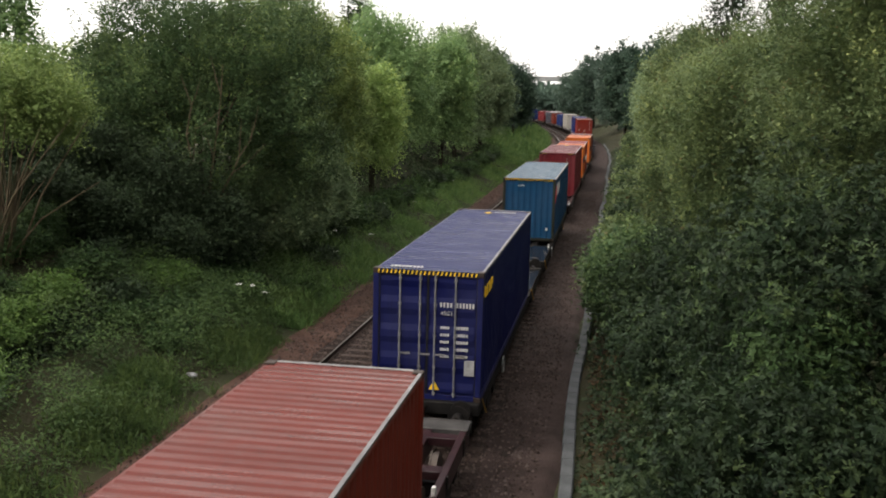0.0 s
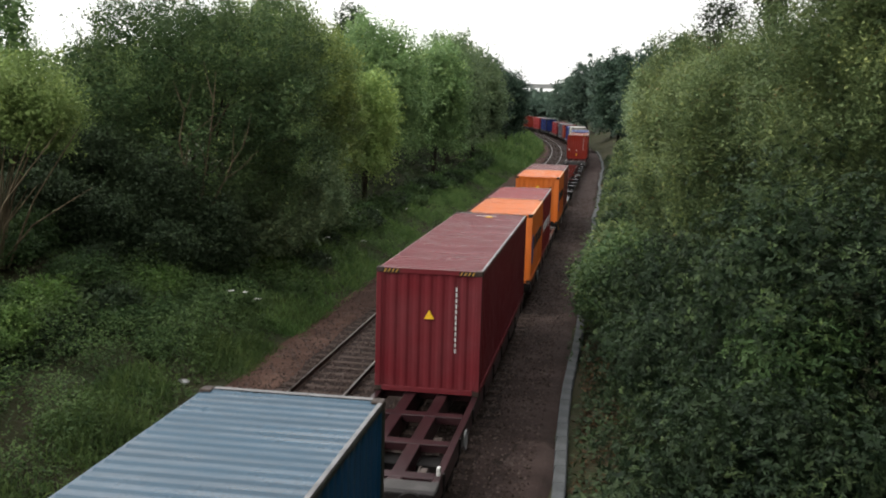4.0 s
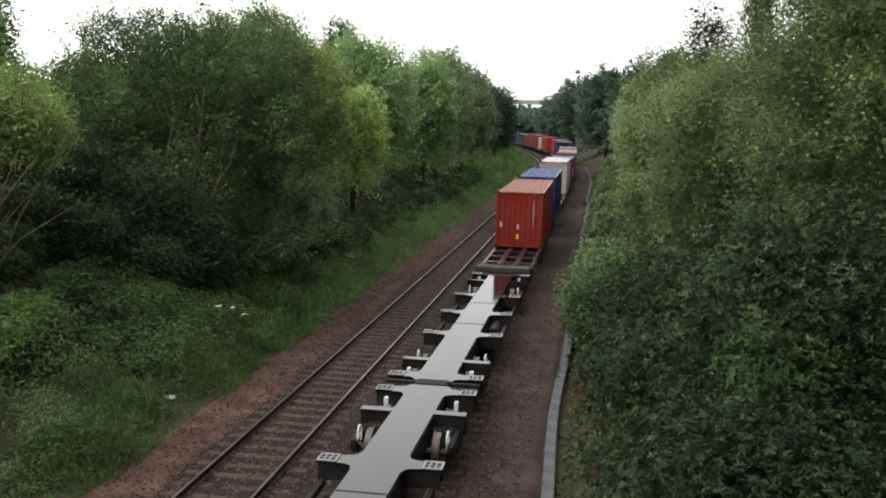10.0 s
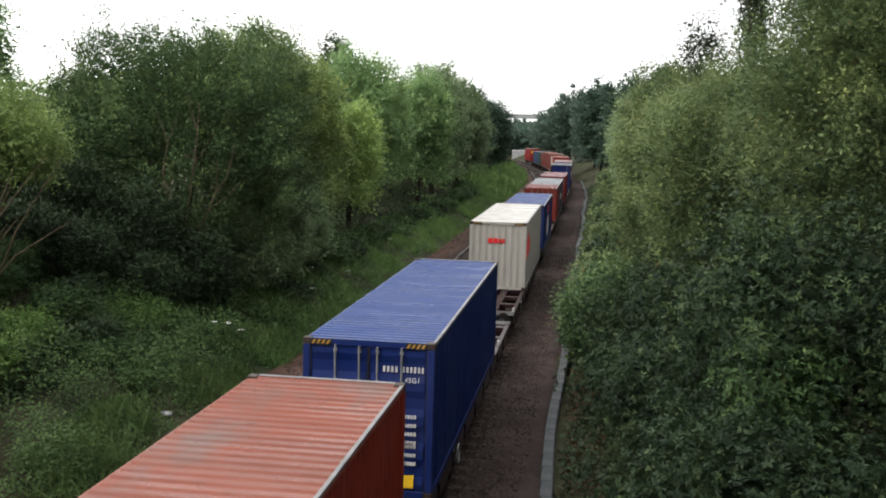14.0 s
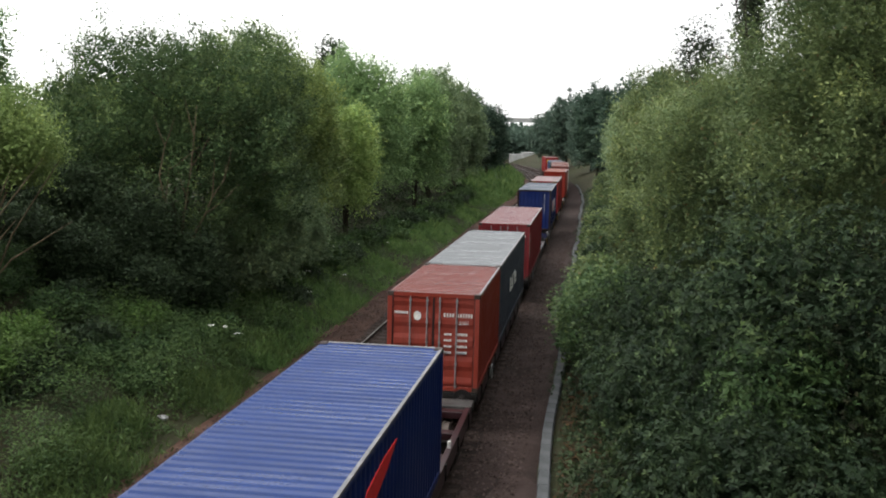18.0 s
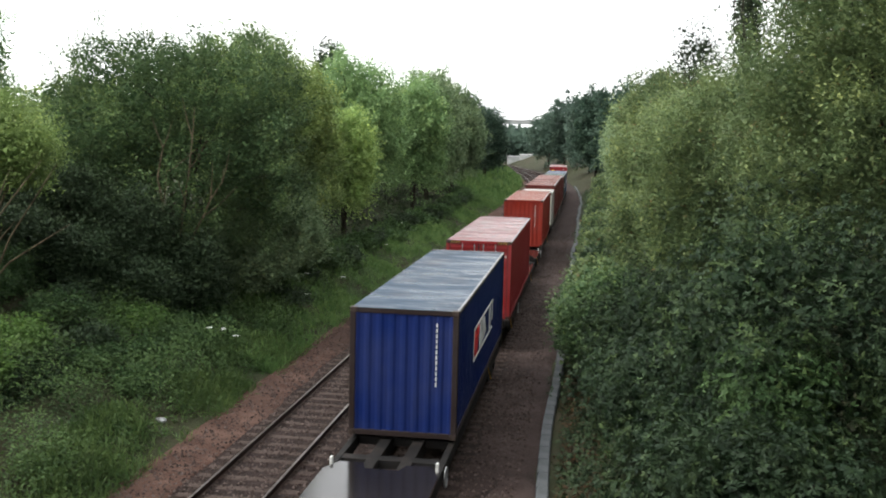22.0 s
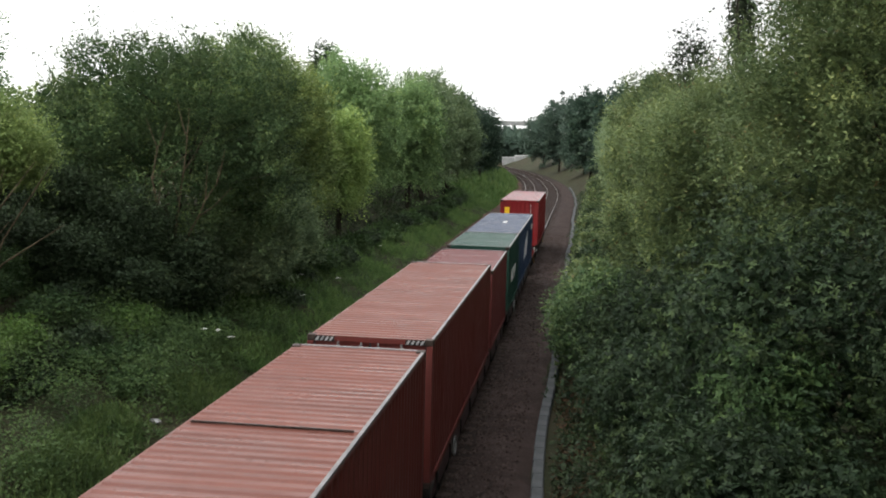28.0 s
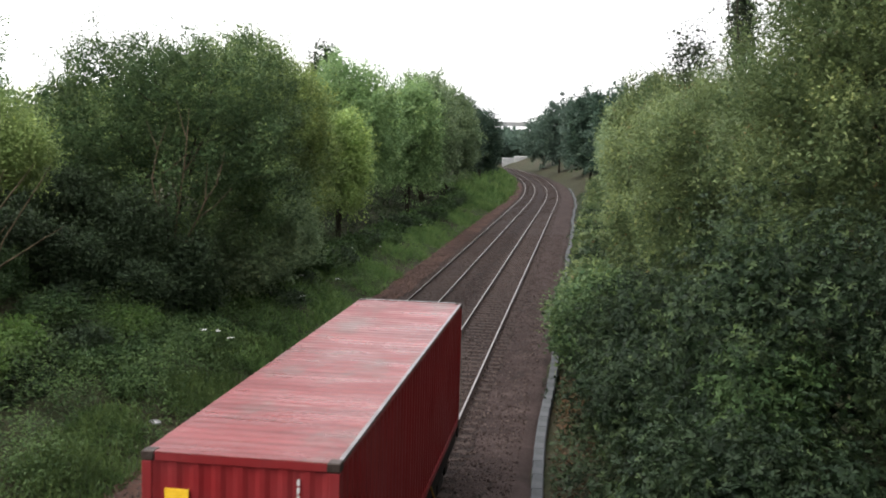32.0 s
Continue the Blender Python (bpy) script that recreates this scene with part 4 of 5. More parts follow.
MAROON = livery("maroon_paint", (0.105, 0.012, 0.016))
ORANGE = livery("orange_paint", (0.5, 0.118, 0.016), rust=0.2)
# the same edge highlight, painted in pale orange
ORANGE["edge"] = coat("orange_edge_glint", (0.5, 0.26, 0.13), rust=0.3)
RED = livery("red_paint", (0.16, 0.013, 0.014), 0.95)
BROWN = livery("brown_red_paint", (0.11, 0.026, 0.024))
BRICK = livery("orange_red_paint", (0.16, 0.015, 0.008), 0.7)
OXIDE = livery("oxide_red_paint", (0.095, 0.021, 0.017))
OXIDE["roof"] = coat("washed_oxide_roof", (0.12, 0.042, 0.03), rough=0.36, wet=True, fade=0.1, bands=0.5)
BLUE = livery("royal_blue_paint", (0.0035, 0.013, 0.08), 0.9)
BLUE["roof"] = coat("washed_blue_roof", (0.007, 0.025, 0.105), rough=0.34, wet=True, rust=0.2, fade=0.03, shine=0.11)
CREAM = livery("cream_paint", (0.285, 0.268, 0.238), 1.0, rust=0.2)
GREY = livery("grey_paint", (0.036, 0.042, 0.055))
GREY["roof"] = coat("washed_grey_roof", (0.08, 0.088, 0.092), rough=0.34, wet=True, rust=0.3, shine=0.22, bands=0.6)
CRIMSON = livery("crimson_paint", (0.13, 0.012, 0.015))
CRIMSON["roof_depth"] = 0.028
CRIMSON["roof"] = coat("washed_crimson_roof", (0.085, 0.009, 0.011), rough=0.3, wet=True, rust=0.3, fade=0.05, shine=0.42, stain=0.15)
DEEP = livery("deep_blue_paint", (0.003, 0.011, 0.068))
GREEN = livery("green_paint", (0.01, 0.04, 0.028), 1.0)
SLATE = livery("slate_blue_paint", (0.022, 0.04, 0.08))
SLATE["roof"] = coat("washed_slate_roof", (0.03, 0.042, 0.072), rough=0.36, wet=True, rust=0.2, shine=0.14)


def column(u, v0, h, n, w=0.034):
    """An upright column of small plain bars."""
    st = h / n
    return [rect(u, v0 + i * st, w, st * 0.7) for i in range(n)]


def blocks(u, v, w, h, n, stroke=0.3):
    """Plain open shapes, one in place of each large letter."""
    out, st = [], w / n
    for i in range(n):
        a, k = u + i * st, st * 0.82
        out += [rect(a, v, k * stroke, h), rect(a + k * stroke, v + h * (0.8 if i % 2 else 0.0), k * (1 - stroke), h * 0.2)]
        if i % 3 != 1:
            out.append(rect(a + k * (1 - stroke), v + h * 0.35, k * stroke, h * 0.4))
    return out


def swoosh(u, v, w, h):
    return [(u, v), (u + w * 0.55, v + h * 0.35), (u + w, v + h), (u + w * 0.4, v + h * 0.72)]


def load(s, paint_kw, length, tall, end, label, **kw):
    spec = dict(paint_kw)
    spec.update(length=length, tall=tall, end=end, label=label, **kw)
    RIDERS.append((build_container(spec), s, length, DECK))


TRI = lambda u, v, d: [(u - d, v), (u + d, v), (u, v + 1.7 * d)]


def build_train():
    id_rows = lambda z: bar_row(0.28, z, 0.3, 0.1, 4, 0.5) + bar_row(0.64, z, 0.42, 0.1, 6, 0.5)
    small = lambda z, n=5: [r for k in range(n) for r in bar_row(0.3, z - k * 0.16, 0.2, 0.05, 4) + bar_row(0.62, z - k * 0.16, 0.3, 0.06, 5)]
    load(2.5, RUST, FORTY, LOW, "wall", "faded rust-red shipping container with a ribbed roof")
    load(21.6, NAVY, FORTY, HIGH, "doors", "navy blue high shipping container with doors and grey locking bars", stripes="full",
         marks=[("face", "code_marking", WHITE_MARK, id_rows(2.1) + small(1.62)), ("face", "warning_triangle", YELLOW_MARK, [TRI(0.18, 0.24, 0.12)]), ("face", "data_plate", GREY_MARK, [rect(0.84, 0.6, 0.22, 0.34)]), ("roof", "code_marking", WHITE_MARK, bar_row(-0.9, 0.3, 0.75, 0.12, 9, 0.45)), ("roof", "code_marking", WHITE_MARK, bar_row(0.1, 11.5, 0.7, 0.12, 9, 0.45)), ("roof", "warning_triangle", YELLOW_MARK, [TRI(-0.1, 11.3, 0.11)]),
                ("side", "sign", YELLOW_MARK, blocks(0.32, 2.3, 1.45, 0.24, 4, 0.4))],
         words=[("45G1", 0.3, 1.93, 0.12, WHITE_MARK)])
    load(47.5, TEAL, FORTY, HIGH, "wall", "teal blue high shipping container with rusty corner posts", stripes="full", rail=coat("rusty_teal", (0.016, 0.017, 0.012)),
         marks=[("face", "code_marking", WHITE_MARK, bar_row(-0.5, 2.52, 0.3, 0.07, 5, 0.55)), ("face", "white_patch", WHITE_MARK, [rect(0.82, 0.5, 0.09, 0.12)]),
                ("side", "sign", WHITE_MARK, blocks(1.05, 2.05, 2.55, 0.53, 4, 0.34)), ("side", "sign_patch", RED_MARK, [[(0.2, 1.75), (0.6, 1.8), (0.98, 2.1), (0.98, 2.5), (0.6, 2.3), (0.2, 2.2)]])])
    load(69.85, MAROON, FORTY, HIGH, "wall", "dark maroon high shipping container with a ribbed roof", stripes="ends",
         marks=[("face", "code_marking", WHITE_MARK, column(0.62, 1.0, 1.55, 12)), ("face", "warning_triangle", YELLOW_MARK, [TRI(0.02, 1.75, 0.12)]), ("roof", "code_marking", WHITE_MARK, bar_row(-0.4, 11.4, 0.7, 0.1, 9, 0.5)), ("roof", "warning_triangle", YELLOW_MARK, [TRI(0.05, 11.1, 0.12)])])
    load(85.1, ORANGE, TWENTY, LOW, "wall", "bright orange short shipping container with dark lettering bars", roof_pitch=0.26,
         marks=[("face", "warning_triangle", YELLOW_MARK, [TRI(0.02, 1.95, 0.11)]), ("face", "code_marking", BLACK, column(0.72, 1.0, 1.1, 10, 0.07)),
                ("side", "sign", BLUE_MARK, [[(0.35, 0.75), (0.6, 0.62), (0.95, 0.8), (0.98, 1.3), (0.8, 1.75), (0.5, 1.8), (0.33, 1.4)]]), ("side", "lettering_strip", BLACK, blocks(1.2, 1.15, 4.4, 0.46, 9, 0.36))])
    load(91.25, RED, TWENTY, LOW, "wall", "red short shipping container with white sign bars",
         marks=[("side", "sign", WHITE_MARK, blocks(0.7, 1.12, 3.2, 0.34, 6, 0.3) + [swoosh(4.2, 0.95, 1.1, 0.5)])])
    load(105.0, ORANGE, TWENTY, LOW, "wall", "bright orange short shipping container with a warning sticker", roof_pitch=0.26,
         marks=[("face", "warning_triangle", YELLOW_MARK, [TRI(0.02, 1.95, 0.11)]), ("face", "code_marking", BLACK, column(0.72, 1.0, 1.1, 10, 0.07)),
                ("side", "sign", BLUE_MARK, [[(0.35, 0.75), (0.6, 0.62), (0.95, 0.8), (0.98, 1.3), (0.8, 1.75), (0.5, 1.8), (0.33, 1.4)]]), ("side", "lettering_strip", BLACK, blocks(1.2, 1.15, 4.4, 0.46, 9, 0.36))])
    load(111.2, BROWN, TWENTY, LOW, "wall", "brown-red short shipping container with a shiny ribbed roof")
    load(174.3, BRICK, FORTY, HIGH, "wall", "orange-red high shipping container with scuffed paint", roof=SALMON, stripes="ends",
         marks=[("face", "code_marking", WHITE_MARK, column(0.72, 1.1, 1.45, 14)), ("face", "white_patch", WHITE_MARK, [rect(-1.0, 1.05, 0.06, 0.3), rect(-0.93, 1.05, 0.05, 0.2), rect(-0.1, 0.95, 0.09, 0.26)]), ("face", "yellow_patch", YELLOW_MARK, [rect(-0.12, 0.45, 0.12, 0.24)])])
    load(189.4, BLUE, FORTY, HIGH, "doors", "royal blue high shipping container with closed doors", stripes="ends",
         marks=[("face", "code_marking", WHITE_MARK, id_rows(2.35) + small(1.5, 4) + small(0.95, 3)), ("face", "data_plate", YELLOW_MARK, [rect(0.62, 0.2, 0.26, 0.24)])], words=[("45G1", 0.68, 2.17, 0.13, WHITE_MARK)])
    load(215.0, CREAM, FORTY, HIGH, "wall", "cream high shipping container with a red sign on its end", stripes="ends", roof_pitch=0.6, roof_depth=0.004,
         marks=[("face", "sign", RED_MARK, [rect(-0.42, 2.0, 0.2, 0.2), rect(-0.19, 2.0, 0.2, 0.2), rect(0.04, 2.02, 0.14, 0.16), rect(0.21, 2.0, 0.1, 0.2)]),
                ("side", "sign", RED_MARK, [swoosh(0.5, 1.4, 1.3, 1.0), swoosh(0.9, 1.2, 1.3, 0.9), rect(2.2, 1.4, 0.35, 0.7)])])
    load(230.45, BLUE, FORTY, LOW, "doors", "royal blue shipping container with red and white sign shapes",
         marks=[("face", "code_marking", WHITE_MARK, id_rows(2.1) + small(1.5, 5)), ("face", "sign", RED_MARK, [swoosh(-1.0, 1.6, 0.3, 0.22)]), ("face", "sign", WHITE_MARK, blocks(-0.98, 1.38, 0.42, 0.16, 3, 0.4)),
                ("side", "sign", RED_MARK, [[(4.7, 1.85), (5.6, 1.75), (6.6, 1.95), (7.4, 2.2), (6.4, 2.2), (5.4, 2.1)]]), ("side", "sign", WHITE_MARK, blocks(4.5, 0.45, 2.6, 1.1, 3, 0.42)), ("roof", "warning_triangle", YELLOW_MARK, [TRI(-0.1, 0.45, 0.12)]), ("roof", "code_marking", WHITE_MARK, bar_row(-0.6, 0.12, 0.8, 0.08, 9, 0.4))])
    load(249.4, RUST, TWENTY, LOW, "doors", "rust-red short shipping container with doors and pale code bars",
         marks=[("face", "code_marking", WHITE_MARK, id_rows(1.98) + small(1.5, 4)), ("face", "round_sticker", WHITE_MARK, [[(-0.42 + 0.1 * math.cos(a * math.tau / 16), 1.98 + 0.12 * math.sin(a * math.tau / 16)) for a in range(16)]]), ("face", "lettering_strip", WHITE_MARK, bar_row(-1.02, 2.02, 0.36, 0.06, 7))],
         words=[("22G1", 0.68, 1.8, 0.12, WHITE_MARK)])
    load(255.6, GREY, FORTY, LOW, "wall", "grey shipping container with white sign bars", roof_pitch=0.3,
         marks=[("side", "sign", WHITE_MARK, blocks(4.35, 1.12, 3.2, 0.5, 3, 0.34))])
    load(271.55, CRIMSON, FORTY, LOW, "doors", "crimson shipping container with doors and pale sign shapes",
         marks=[("face", "code_marking", WHITE_MARK, id_rows(1.98) + small(1.5, 5)), ("face", "sign", WHITE_MARK, [rect(-1.0, 1.86, 0.2, 0.28), rect(-0.76, 1.86, 0.22, 0.22), rect(-0.5, 1.86, 0.26, 0.22)]),
                ("side", "code_marking", WHITE_MARK, column(0.3, 1.0, 1.2, 7, 0.12))], words=[("42G1", 0.68, 1.8, 0.12, WHITE_MARK)])
    load(297.8, DEEP, FORTY, HIGH, "wall", "deep blue high shipping container with a white and red sign", roof=ASHEN, roof_pitch=1.5, roof_depth=0.006, rail=coat("rusty_blue", (0.016, 0.01, 0.009)),
         marks=[("face", "code_marking", WHITE_MARK, column(0.72, 1.2, 1.45, 12)),
                ("side", "sign_patch", RED_MARK, [[(3.45, 1.15), (4.1, 1.15), (4.6, 1.8), (4.1, 1.8), (3.9, 1.5), (3.7, 1.8), (3.45, 1.8)]]),
                ("side", "sign", WHITE_MARK, [rect(3.32, 1.05, 5.0, 0.06), rect(3.32, 1.84, 5.0, 0.06), rect(3.32, 1.11, 0.07, 0.73), [(4.7, 1.15), (5.1, 1.15), (5.1, 1.8), (4.9, 1.8)], [(5.2, 1.15), (6.4, 1.3), (6.0, 1.78), (5.3, 1.8)], rect(7.3, 1.11, 0.4, 0.73), rect(8.1, 1.3, 0.22, 0.54)])])
    load(313.4, RED, FORTY, HIGH, "doors", "red high shipping container with closed doors", roof=STAINED, roof_depth=0.005, stripes="ends",
         marks=[("face", "code_marking", WHITE_MARK, id_rows(2.3) + small(1.7, 5))])
    load(339.85, BRICK, FORTY, HIGH, "wall", "orange-red high shipping container with a column of pale code bars", roof=SALMON,
         marks=[("face", "code_marking", WHITE_MARK, column(0.72, 1.25, 1.4, 14))])
    load(355.3, CREAM, TWENTY, LOW, "doors", "cream short shipping container with closed doors")
    load(361.5, OXIDE, FORTY, HIGH, "wall", "rust-red high shipping container with dark streaks over its roof", 
         marks=[("roof", "dark_streak", CAST_STEEL, [rect(-1.12, 6.9, 2.2, 0.035)]), ("roof", "dark_streak", CAST_STEEL, [rect(-1.12, 2.6, 2.2, 0.03)])])
    load(374.6, OXIDE, FORTY, HIGH, "doors", "faded rust-red high shipping container with closed doors", stripes="ends", stripe=GREY_MARK,
         marks=[("face", "code_marking", WHITE_MARK, id_rows(2.3) + small(1.7, 5))])
    load(387.6, BROWN, TWENTY, LOW, "wall", "brown-red short shipping container with a pale roof")
    load(395.0, GREEN, TWENTY, LOW, "wall", "dark green short shipping container with white sign bars",
         marks=[("side", "sign", WHITE_MARK, blocks(1.6, 1.0, 2.6, 0.5, 4, 0.3))])
    load(401.1, SLATE, FORTY, LOW, "wall", "slate blue shipping container with a white sign",
         marks=[("side", "sign", GREY_MARK, [swoosh(4.5, 0.8, 0.6, 0.7), swoosh(5.0, 0.9, 0.6, 0.9), swoosh(5.5, 0.9, 0.7, 1.0), swoosh(6.1, 1.0, 0.8, 1.1), swoosh(6.5, 0.9, 0.7, 0.7)]), ("side", "lettering_strip", WHITE_MARK, blocks(10.7, 1.85, 1.2, 0.26, 4, 0.4)), ("roof", "white_patch", WHITE_MARK, [rect(0.05, 5.5, 0.17, 1.0)])])
    load(420.9, RED, FORTY, HIGH, "wall", "red high shipping container with a yellow sticker on its end", roof=PINK, roof_depth=0.005,
         marks=[("face", "sticker", YELLOW_MARK, [rect(-0.93, 1.95, 0.3, 0.5)]), ("face", "code_marking", WHITE_MARK, column(0.7, 1.3, 1.4, 14))])
    spine = build_spine_wagon(19.2, "flat wagon with a wet grey centre plate and short outriggers")
    plate = build_plate_wagon(18.5, "flat wagon with glossy dark plates over its bogies")
    ladder = build_ladder_wagon(18.5, "flat wagon with brown side sills and cross members")
    long_ladder = build_ladder_wagon(20.2, "flat wagon with brown beams and a thick grey end beam", True)
    for k, (kind, s) in enumerate([("l", 1.9), ("p", 21.4), ("p", 41.4), ("l", 63.7), ("l", 84.9), ("p", 104.8), ("s", 126.6), ("s", 146.1), ("d", 165.7), ("l", 189.2), ("l", 208.7), ("l", 230.2), ("l", 249.3), ("l", 271.3),
                                   ("p", 291.4), ("p", 313.2), ("p", 333.5), ("l", 355.1), ("l", 374.5), ("l", 394.7), ("p", 414.7)]):
        first = {"s": spine, "p": plate, "l": ladder, "d": long_ladder}[kind]
        used = any(r[0] is first for r in RIDERS)
        w = copy_thing(first, Matrix.Identity(4)) if used else first
        RIDERS.append((w, s, {"s": 19.2, "d": 20.2}.get(kind, 18.5), 0.0))


def build_green():
    """Trees and scrub on both banks."""
    WILLOW = leaf("willow_leaves", (0.0605, 0.0982, 0.0335), (0.146, 0.209, 0.0669), (0.301, 0.365, 0.114))
    DEEPGREEN = leaf("deep_willow_leaves", (0.0158, 0.0355, 0.0151), (0.0475, 0.091, 0.0365), (0.172, 0.233, 0.086), through_light=0.25)
    SALLOW = leaf("grey_willow_leaves", (0.0644, 0.105, 0.056), (0.135, 0.192, 0.098), (0.222, 0.285, 0.148))
    OLIVE = leaf("olive_willow_leaves", (0.029, 0.0503, 0.0216), (0.0809, 0.122, 0.0495), (0.203, 0.243, 0.0989), dead=0.025)
    ASH = leaf("ash_leaves", (0.0747, 0.134, 0.0549), (0.161, 0.262, 0.107), (0.286, 0.402, 0.171))
    LIME = leaf("yellow_green_leaves", (0.0725, 0.115, 0.0333), (0.155, 0.224, 0.069), (0.261, 0.339, 0.118))
    MAPLE = leaf("maple_leaves", (0.109, 0.173, 0.05), (0.232, 0.336, 0.104), (0.392, 0.509, 0.177))
    DARK = leaf("dark_leaves", (0.0184, 0.0369, 0.0254), (0.0368, 0.0656, 0.0439), (0.0626, 0.0984, 0.0645))
    # Haze of the distance is mixed into this leaf green: paler and bluish.
    HAZED = leaf("haze_tinted_leaves", (0.0397, 0.0666, 0.0494), (0.0596, 0.0947, 0.07), (0.0864, 0.122, 0.0897))
    BIRCH = leaf("birch_leaves", (0.0184, 0.028, 0.0161), (0.0322, 0.045, 0.0253), (0.0552, 0.07, 0.0391))
    # Oak green lowered to near black: the bank's shade is in the colour.
    SHADEOAK = leaf("shaded_oak_leaves", (0.003, 0.0072, 0.0034), (0.0098, 0.0228, 0.01), (0.06, 0.094, 0.04), patch=0.45, through_light=0.2)
    # Lit copy of the oak leaves, for one bright patch.
    LITOAK = leaf("lit_oak_leaves", (0.018, 0.0413, 0.0143), (0.045, 0.0861, 0.0309), (0.0957, 0.143, 0.0499), patch=0.45, through_light=0.2)
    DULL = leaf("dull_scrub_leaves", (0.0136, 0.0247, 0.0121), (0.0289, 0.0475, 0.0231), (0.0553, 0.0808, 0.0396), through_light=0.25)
    HERB = leaf("herb_leaves", (0.0141, 0.0312, 0.0112), (0.0365, 0.0712, 0.025), (0.086, 0.134, 0.0474), patch=0.4)
    BRIGHTHERB = leaf("bright_herb_leaves", (0.0311, 0.0641, 0.0157), (0.073, 0.133, 0.0327), (0.144, 0.22, 0.0605), patch=0.4)
    GRASS = leaf("grass_blades", (0.0373, 0.0811, 0.024), (0.0787, 0.148, 0.0459), (0.149, 0.223, 0.0819), patch=0.4)
    big = "trees on the far bank"
    T = build_tree
    willow = dict(per=12, size=0.115, width=0.42, reach=1.0, up=1.1, out=0.8, fan=0.32, depth=0.26)
    # bank beyond the far track
    pale = T("willow_tree", -13.6, 27.5, 6.5, (2.7, 2.6), LIME, 11, 420, low=0.36, bottom=-0.45, stems=14, limbs=50, bark=PALE_BARK, label="pale-stemmed willow with light yellow-green leaves on the bank", kind_group=big, trunk_r=0.035, **willow)
    rng = np.random.default_rng(79)
    for k in range(9):
        top = Vector((rng.uniform(0.9, 2.7), rng.uniform(-1.9, -0.6), rng.uniform(2.2, 3.9)))
        foot = Vector((rng.uniform(-0.2, 0.5), rng.uniform(-1.2, -0.2), 0.1))
        mid = foot.lerp(top, 0.5) + Vector((rng.normal(0, 0.1) - 0.12, 0, 0.25))
        part("bare_stem", tube(bmesh.new(), [foot, mid, top, top + (top - mid) * 0.4], [0.035, 0.03, 0.02, 0.008], 6), PALE_BARK, pale, "pale bare branch")
    T("tall_tree", -19.0, 36, 10.4, (1.9, 2.0), ASH, 12, 260, size=0.14, stems=1, low=0.1, reach=0.8, label="tall green tree behind the willow on the bank", kind_group=big)
    front = T("willow_tree", -11.9, 37.8, 10.1, (5.7, 4.4), DEEPGREEN, 13, 1250, twigs=10, stems=7, limbs=40, power=2.9, lumps=0.13, label="broad dark green willow with pale bare stems showing", kind_group=big, trunk_r=0.07, **willow)
    # bare pale stems at the front of the broad willow
    rng = np.random.default_rng(78)
    for foot, top in (((1.2, -3.3, 1.0), (0.6, -3.6, 6.2)), ((1.4, -3.3, 1.2), (2.3, -3.4, 6.6)), ((1.9, -3.2, 1.6), (3.3, -3.3, 4.6))):
        foot, top = Vector(foot), Vector(top)
        pts = [foot.lerp(top, u) + Vector((rng.normal(0, 0.16), rng.normal(0, 0.1), 0)) * (1 if u else 0) for u in (0, 0.2, 0.4, 0.6, 0.8, 1.0)]
        bm = tube(bmesh.new(), pts, [0.055, 0.05, 0.042, 0.034, 0.024, 0.01], 6)
        for u in (2, 3, 4):
            w = Vector((rng.normal(0, 0.6), -0.15, rng.uniform(0.6, 1.0)))
            tube(bm, [pts[u], pts[u] + w * 0.7 + Vector((0, 0, -0.1)), pts[u] + w * 1.5], [0.026, 0.02, 0.008], 5)
        part("bare_stem", bm, PALE_BARK, front, "pale bare branch")
    T("willow_tree", -18.0, 43, 7.2, (3.8, 3.8), WILLOW, 14, 300, label="green willow among other trees on the bank", kind_group=big, **dict(willow, size=0.2))
    T("willow_tree", -11.0, 47.5, 10.8, (3.6, 3.8), WILLOW, 15, 800, stems=4, label="olive green willow on the grassy bank", kind_group=big, **dict(willow, size=0.15))
    T("ash_tree", -15.0, 56, 10.6, (4.2, 4.2), WILLOW, 16, 450, size=0.2, reach=1.1, label="green tree behind the willows", kind_group=big)
    T("maple_tree", -10.5, 60, 8.6, (2.4, 3.0), MAPLE, 17, 380, size=0.17, reach=1.2, up=0.3, fan=0.7, low=0.1, label="yellow-green maple above the grassy bank", kind_group=big)
    T("thin_tree", -17.7, 85, 12.8, (1.9, 1.9), DULL, 18, 70, size=0.2, low=0.55, stems=1, trunk_r=0.12, label="thin dark tree rising above the others", kind_group=big, lumps=0.35)
    T("ash_tree", -12.6, 71, 12.0, (4.2, 4.2), ASH, 19, 600, size=0.2, reach=1.3, up=0.4, label="bright green ash on the bank", kind_group=big)
    T("ash_tree", -10.4, 84, 11.9, (3.4, 4.3), ASH, 20, 480, size=0.22, reach=1.3, up=0.4, label="bright green ash above the line", kind_group=big)
    T("willow_tree", -11.3, 97, 12.7, (4.0, 5.0), SALLOW, 21, 480, size=0.26, reach=1.3, label="rounded green willow near the curve", kind_group=big)
    T("willow_tree", -11.0, 113, 12.6, (3.9, 5.5), SALLOW, 22, 450, size=0.28, reach=1.4, label="rounded green willow close to the curve", kind_group=big)
    T("hawthorn_tree", -12.0, 130, 11.8, (3.6, 5.5), DARK, 23, 300, size=0.32, reach=1.5, label="dark tree where the line curves away", kind_group=big)
    T("hawthorn_tree", -10.9, 148, 11.2, (3.6, 5.5), DARK, 24, 300, size=0.34, reach=1.5, label="dark hawthorn at the start of the curve", kind_group=big)
